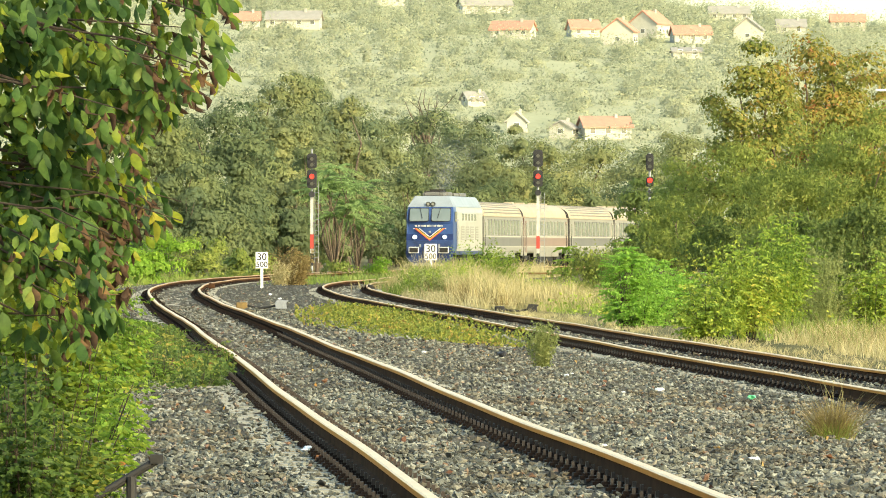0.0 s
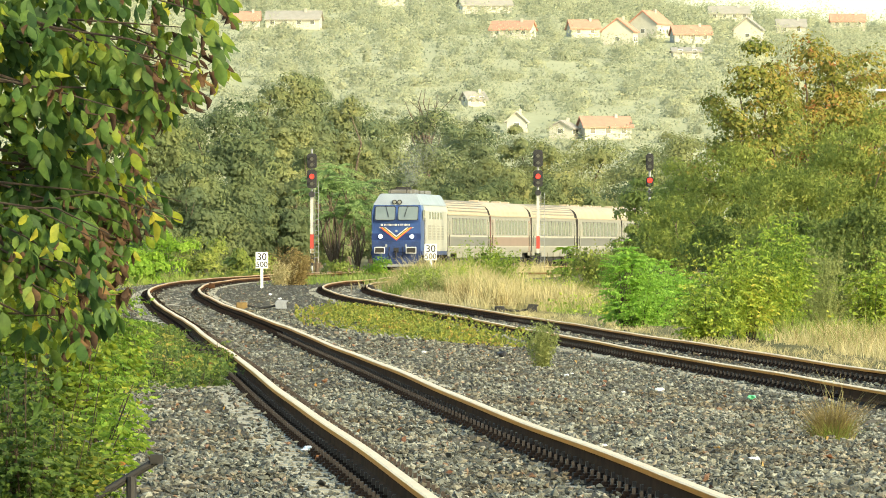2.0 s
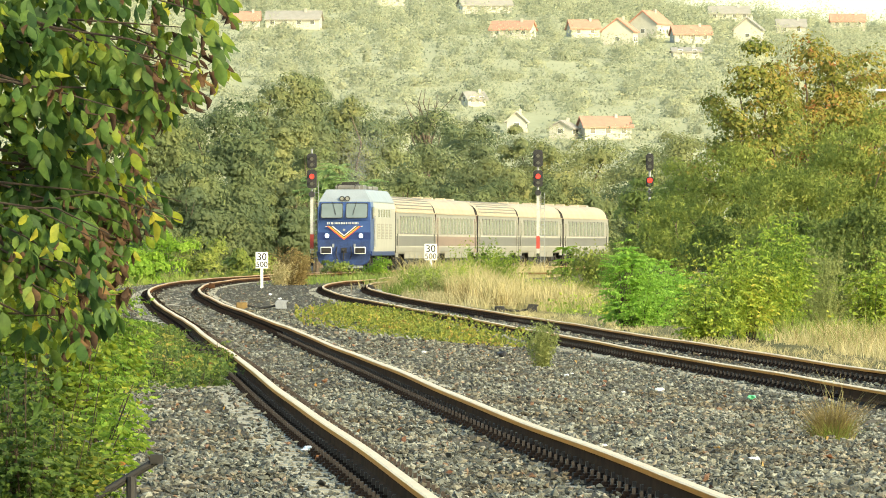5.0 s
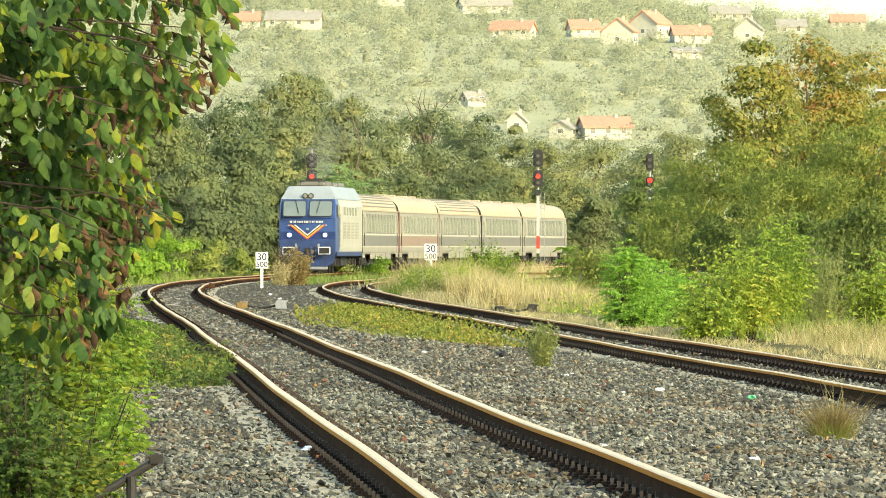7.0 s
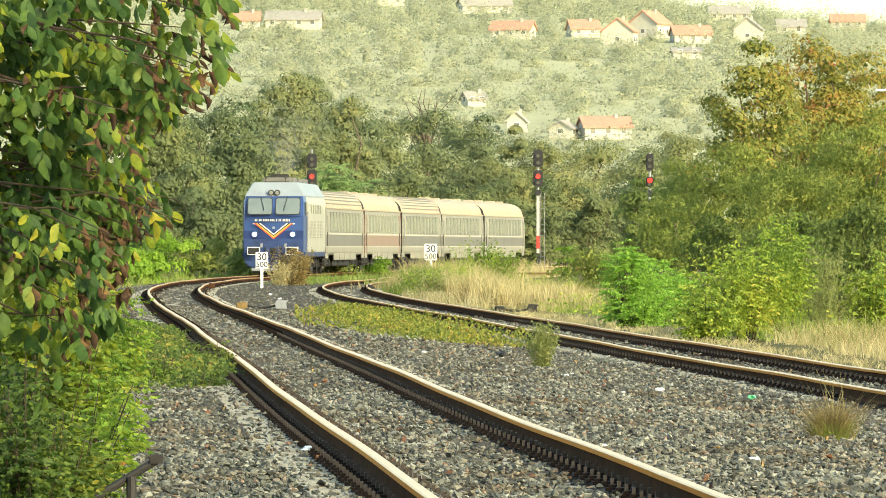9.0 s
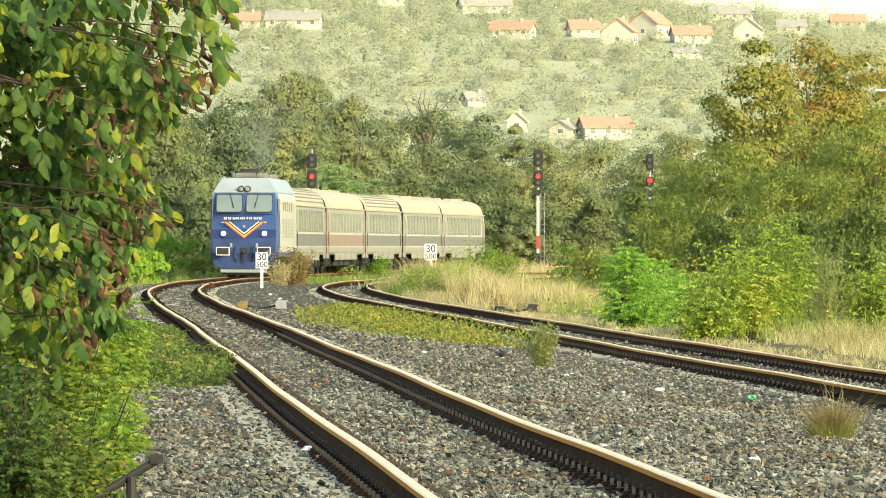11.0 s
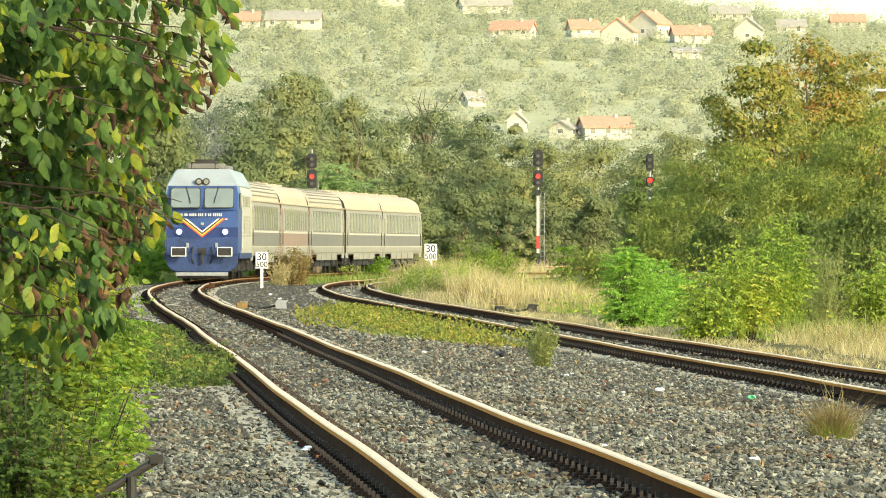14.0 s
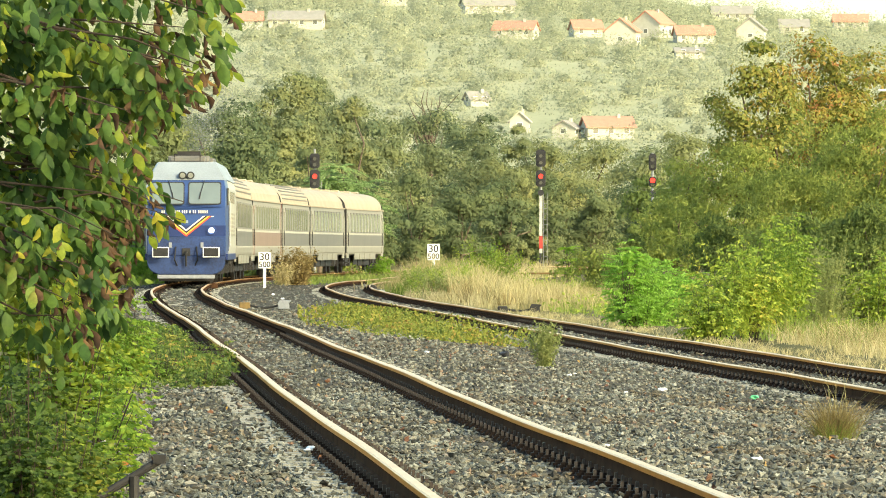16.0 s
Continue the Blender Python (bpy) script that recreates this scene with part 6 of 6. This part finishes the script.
build_grass("green_grass", "green grass mixed into the dry strip", "grass", 5000, strip(130, 320, 3.4, 6.5, bx, -0.45), 0.5, 0.010)


def weed_mat(name, label, n, where, mat, leaf, height):
    p = where(n)
    p[:, 2] += rng.random(n) ** 1.5 * height * (0.5 + 0.5 * np.sin(p[:, 0] * 3.1 + p[:, 1] * 0.33))
    v, f = leaf_arrays(p, leaf * rng.uniform(0.6, 1.4, n), wide=0.7)
    tagged(quick_mesh(name, v, f, M[mat]), label, "weeds", kind="stuff")


def patch(y0, y1, edge):
    def where(n):
        t = rng.random(n)
        y = y0 + (y1 - y0) * t
        lo, hi = edge(t)
        u = np.clip(0.5 + rng.normal(size=n) * 0.26, 0, 1)
        x = lo + (hi - lo) * u
        return np.stack([x, y, bed(x, y) + 0.0], 1)
    return where


weed_mat("weed_patch", "low green weeds growing over the ballast between tracks", 16000,
         patch(131, 206, lambda t: (np.interp(t, [0, 0.2, 0.5, 1], [-0.9, -2.6, -3.2, -3.0]), np.interp(t, [0, 0.2, 0.5, 1], [1.7, 1.4, 0.6, -1.4]))), "sunny_weed", 0.07, 0.26)
def shoulder(t):
    return np.interp(t, [0, 0.5, 1], [-4.2, -5.2, -6.6]), np.interp(t, [0, 0.08, 0.2, 0.4, 1], [-3.0, -2.45, -2.35, -3.1, -4.9])


weed_mat("weed_patch", "creeping weeds spilling onto the left shoulder", 30000, patch(77, 135, shoulder), "weed", 0.058, 0.26)
for k in range(26):
    t = rng.uniform(0.02, 0.75)
    lo, hi = shoulder(t)
    wx, wy = float(hi - abs(rng.normal()) * 0.55), 77 + 58 * t
    kind_of = ("weed", "weed", "elder", "autumn", "elder_light")[k % 5]
    leafy_bush(wx, wy, float(bed(np.array(wx), np.array(wy))) - 0.12, rng.uniform(0.28, 0.55), rng.uniform(0.16, 0.30), 12, 6, 0.055, kind_of,
               {"weed": "low dark green weed on the shoulder", "elder": "low green weed with small leaves", "autumn": "low weed with yellow and orange leaves", "elder_light": "low light green weed"}[kind_of], (0, 0), "weed_plant")
build_grass("green_grass", "thin green grass among creeping weeds", "grass", 900, patch(78, 130, shoulder), 0.30, 0.0035, 0.5)


def outer(y0, y1, off0, off1, line):
    def where(n):
        y = rng.uniform(y0, y1, n)
        x = line(y) + rng.uniform(off0, off1, n)
        return np.stack([x, y, np.full(n, -0.45)], 1)
    return where


weed_mat("undergrowth", "low green undergrowth beside the side track", 26000, outer(146, 340, 3.6, 16.0, bx), "hedge", 0.10, 0.55)
weed_mat("undergrowth", "low green undergrowth left of the main track", 16000, outer(130, 420, -14.0, -3.2, ax), "weed", 0.10, 0.5)


def tuft(x, y, z, h, r, n, mat, label, width, lean=0.5):
    p = np.stack([rng.normal(size=n) * r * 0.45, rng.normal(size=n) * r * 0.45, np.zeros(n)], 1)
    v, f = blades(p, h, lean, width)
    ob = quick_mesh("grass_tuft", v, f, M[mat])
    ob.matrix_basis = pose(x, y, z)
    tagged(ob, label, "grass tuft", kind="stuff")


tuft(3.22, 64.8, -0.42, 0.50, 0.13, 1100, "brown", "dry brown grass tuft on the ballast", 0.0026, 0.42)
tuft(3.23, 64.7, -0.42, 0.33, 0.11, 520, "grass", "green blades in the heart of a dry tuft", 0.0026, 0.45)
tuft(3.25, 64.9, -0.42, 0.80, 0.12, 34, "straw", "few tall dry stalks in a tuft", 0.003, 0.34)
build_weed(1.32, 104, -0.32, 0.62, 0.20, 72, 0.055, "sage", "small grey-green weed on the ballast")
build_weed(6.60, 150.5, -0.5, 2.75, 0.55, 16, 0.10, "hedge", "upright green shoots above a shrub")
build_weed(5.75, 149, -0.5, 2.15, 0.8, 16, 0.10, "hedge", "upright green shoots above a shrub")
build_weed(7.40, 154, -0.5, 2.1, 0.8, 46, 0.075, "sage", "upright green shoots above a shrub")
build_weed(4.9, 240, -0.4, 1.9, 0.9, 40, 0.12, "sage", "tall grey-green weeds at the edge of the dry grass")
build_weed(0.25, 272, -0.3, 1.25, 0.7, 40, 0.11, "sage", "grey-green weed standing in dry grass")
build_weed(1.45, 290, -0.3, 1.9, 0.9, 34, 0.13, "hedge", "tall green weeds standing in dry grass")
build_weed(2.3, 288, -0.3, 1.5, 0.8, 30, 0.13, "hedge", "tall green weeds standing in dry grass")
build_weed(-5.74, 299, -0.22, 1.6, 1.0, 40, 0.11, "brown", "withered brown weed between the tracks")
leafy_bush(-5.74, 299, -0.25, 1.55, 0.66, 90, 12, 0.085, "brown", "fluffy withered bush between the tracks", (0, 0), "weed_bush")
build_weed(-6.2, 296, -0.22, 1.0, 0.6, 30, 0.10, "straw", "dry yellow weed between the tracks")
for off, wy, wh, wm in ((2.3, 248, 1.0, "sage"), (2.6, 243, 1.05, "hedge"), (2.4, 237, 0.9, "sage"), (2.3, 255, 1.0, "hedge"), (2.5, 262, 0.95, "grass"), (3.2, 232, 0.8, "sage"), (3.6, 250, 1.3, "hedge")):
    build_weed(float(bx(wy)) + off, wy, -0.35, wh, 0.7, 30, 0.10, wm, "grey-green weed standing in dry grass")
tuft(-1.35, 274, -0.35, 1.15, 1.3, 1100, "straw", "tall dry grass clump beside the speed board", 0.009, 0.35)
tuft(-0.35, 270, -0.35, 1.05, 1.2, 900, "straw", "tall dry grass clump beside the speed board", 0.009, 0.35)
tuft(-0.9, 268, -0.35, 0.95, 1.2, 700, "grass", "green grass clump among dry stalks", 0.010, 0.3)

# ---- litter and fallen leaves ----
def scrap(x, y, w, mat, label):
    bm = bmesh.new()
    bmesh.ops.create_icosphere(bm, subdivisions=2, radius=0.5)
    for v in bm.verts:
        v.co = Vector((v.co.x * w, v.co.y * w * 1.3, v.co.z * w * 0.55)) * (0.75 + 0.5 * noise.noise(v.co * 4 + Vector((x, y, 0))))
    ob = part("litter", bm, M[mat])
    ob.matrix_basis = pose(x, y, float(bed(np.array(x), np.array(y))) + w * 0.22)
    tagged(ob, label, "litter")


scrap(0.85, 113.0, 0.22, "black", "black scrap of rubber on the stones")
scrap(2.44, 87.7, 0.127, "litter", "white scrap of plastic litter on the stones")
scrap(1.51, 95.1, 0.083, "litter", "white scrap of plastic litter on the stones")
scrap(1.62, 98.1, 0.057, "litter", "white scrap of plastic litter on the stones")
scrap(1.92, 83.2, 0.072, "litter", "white scrap of plastic litter on the stones")
scrap(2.14, 53.6, 0.101, "litter", "white scrap of plastic litter on the stones")
scrap(-0.27, 109.1, 0.095, "litter", "white scrap of plastic litter on the stones")
scrap(1.18, 57.0, 0.058, "litter", "white scrap of plastic litter on the stones")
scrap(-1.73, 51.5, 0.052, "litter", "white scrap of plastic litter on the stones")
scrap(3.41, 86.2, 0.138, "green_litter", "green plastic wrapper on the stones")
scrap(-0.95, 55.1, 0.136, "litter", "white broken sleeper chip by the rail")
scrap(1.51, 71.1, 0.082, "yellow_box", "yellow-brown crumpled leaf litter")
scrap(2.00, 57.0, 0.074, "yellow_box", "yellow-brown crumpled leaf litter")
scrap(-4.77, 227.9, 0.132, "litter", "white scrap of plastic litter on the stones")
scrap(-5.42, 244.4, 0.142, "litter", "white scrap of plastic litter on the stones")
n = 170
y = rng.uniform(42, 130, n)
x = ax(y) + rng.uniform(-2.4, 6.5, n)
v, f = leaf_arrays(np.stack([x, y, bed(x, y) + 0.035], 1), rng.uniform(0.03, 0.07, n), wide=0.7)
tagged(quick_mesh("fallen_leaves", v, f, M["dead_leaf"]), "brown and yellow leaves scattered over the stones", "leaves", kind="stuff")

# ---- the train ----
loco = build_loco()
ribbed, red, plain = build_coach("ribbed"), build_coach("red"), build_coach("plain")
coaches = [ribbed, red, copy_thing(ribbed, Matrix()), plain, copy_thing(plain, Matrix())]

def build_smoke():
    """A thin cloud of fine soot over the exhaust, thinning as it rises and trails behind."""
    n = 8000
    u = rng.random(n) ** 0.8
    wide = 0.45 + 1.5 * u
    roll = 0.35 * np.sin(u * 9 + rng.normal(size=n) * 0.25)
    p = np.stack([rng.normal(size=n) * wide * 0.42 + roll + 0.5 * u, u * 5.5 + rng.normal(size=n) * 0.5, u * 2.6 + rng.normal(size=n) * wide * 0.30], 1)
    p[:, 2] = np.maximum(p[:, 2], 0.02)
    v, f = leaf_arrays(p, rng.uniform(0.015, 0.034, n), wide=0.8, plain=True)
    ob = quick_mesh("exhaust_smoke", v, f, M["soot"])
    return tagged(ob, "thin grey diesel smoke drifting above the locomotive", "smoke", kind="stuff")


smoke = build_smoke()
SLOPE_A = np.gradient(LINE_A, GRID_Y)
ARC_A = np.concatenate([[0], np.cumsum(np.sqrt(1 + SLOPE_A[:-1] ** 2))])


def on_line(s):
    y = float(np.interp(s, ARC_A, GRID_Y))
    return Vector((float(ax(y)), y, 0.0))


def ride(s, front, back):
    """The pose of a vehicle whose front end is s metres along the line, on its two bogies."""
    a, b = on_line(s + front), on_line(s + back)
    d = b - a
    turn = -math.atan2(d.x, d.y)
    rot = Matrix.Rotation(turn, 4, "Z")
    return Matrix.Translation(a) @ rot @ Matrix.Translation((0, -front, 0))


def motions():
    s0 = float(np.interp(453.0, GRID_Y, ARC_A))
    times = [k * 0.5 for k in range(33)]
    run = {t: s0 - 9.8 * t - 0.1 * t * t for t in times}
    walk(loco, [(t, ride(run[t], 3.6, 12.6)) for t in times])
    walk(smoke, [(t, ride(run[t], 3.6, 12.6) @ pose(0.1 * math.sin(t * 1.3), 4.1 + 0.2 * math.sin(t * 0.9), 4.70)) for t in times])
    for i, c in enumerate(coaches):
        off = 16.5 + i * 24.25
        walk(c, [(t, ride(run[t] + off, 3.2, 20.4)) for t in times])


motions()
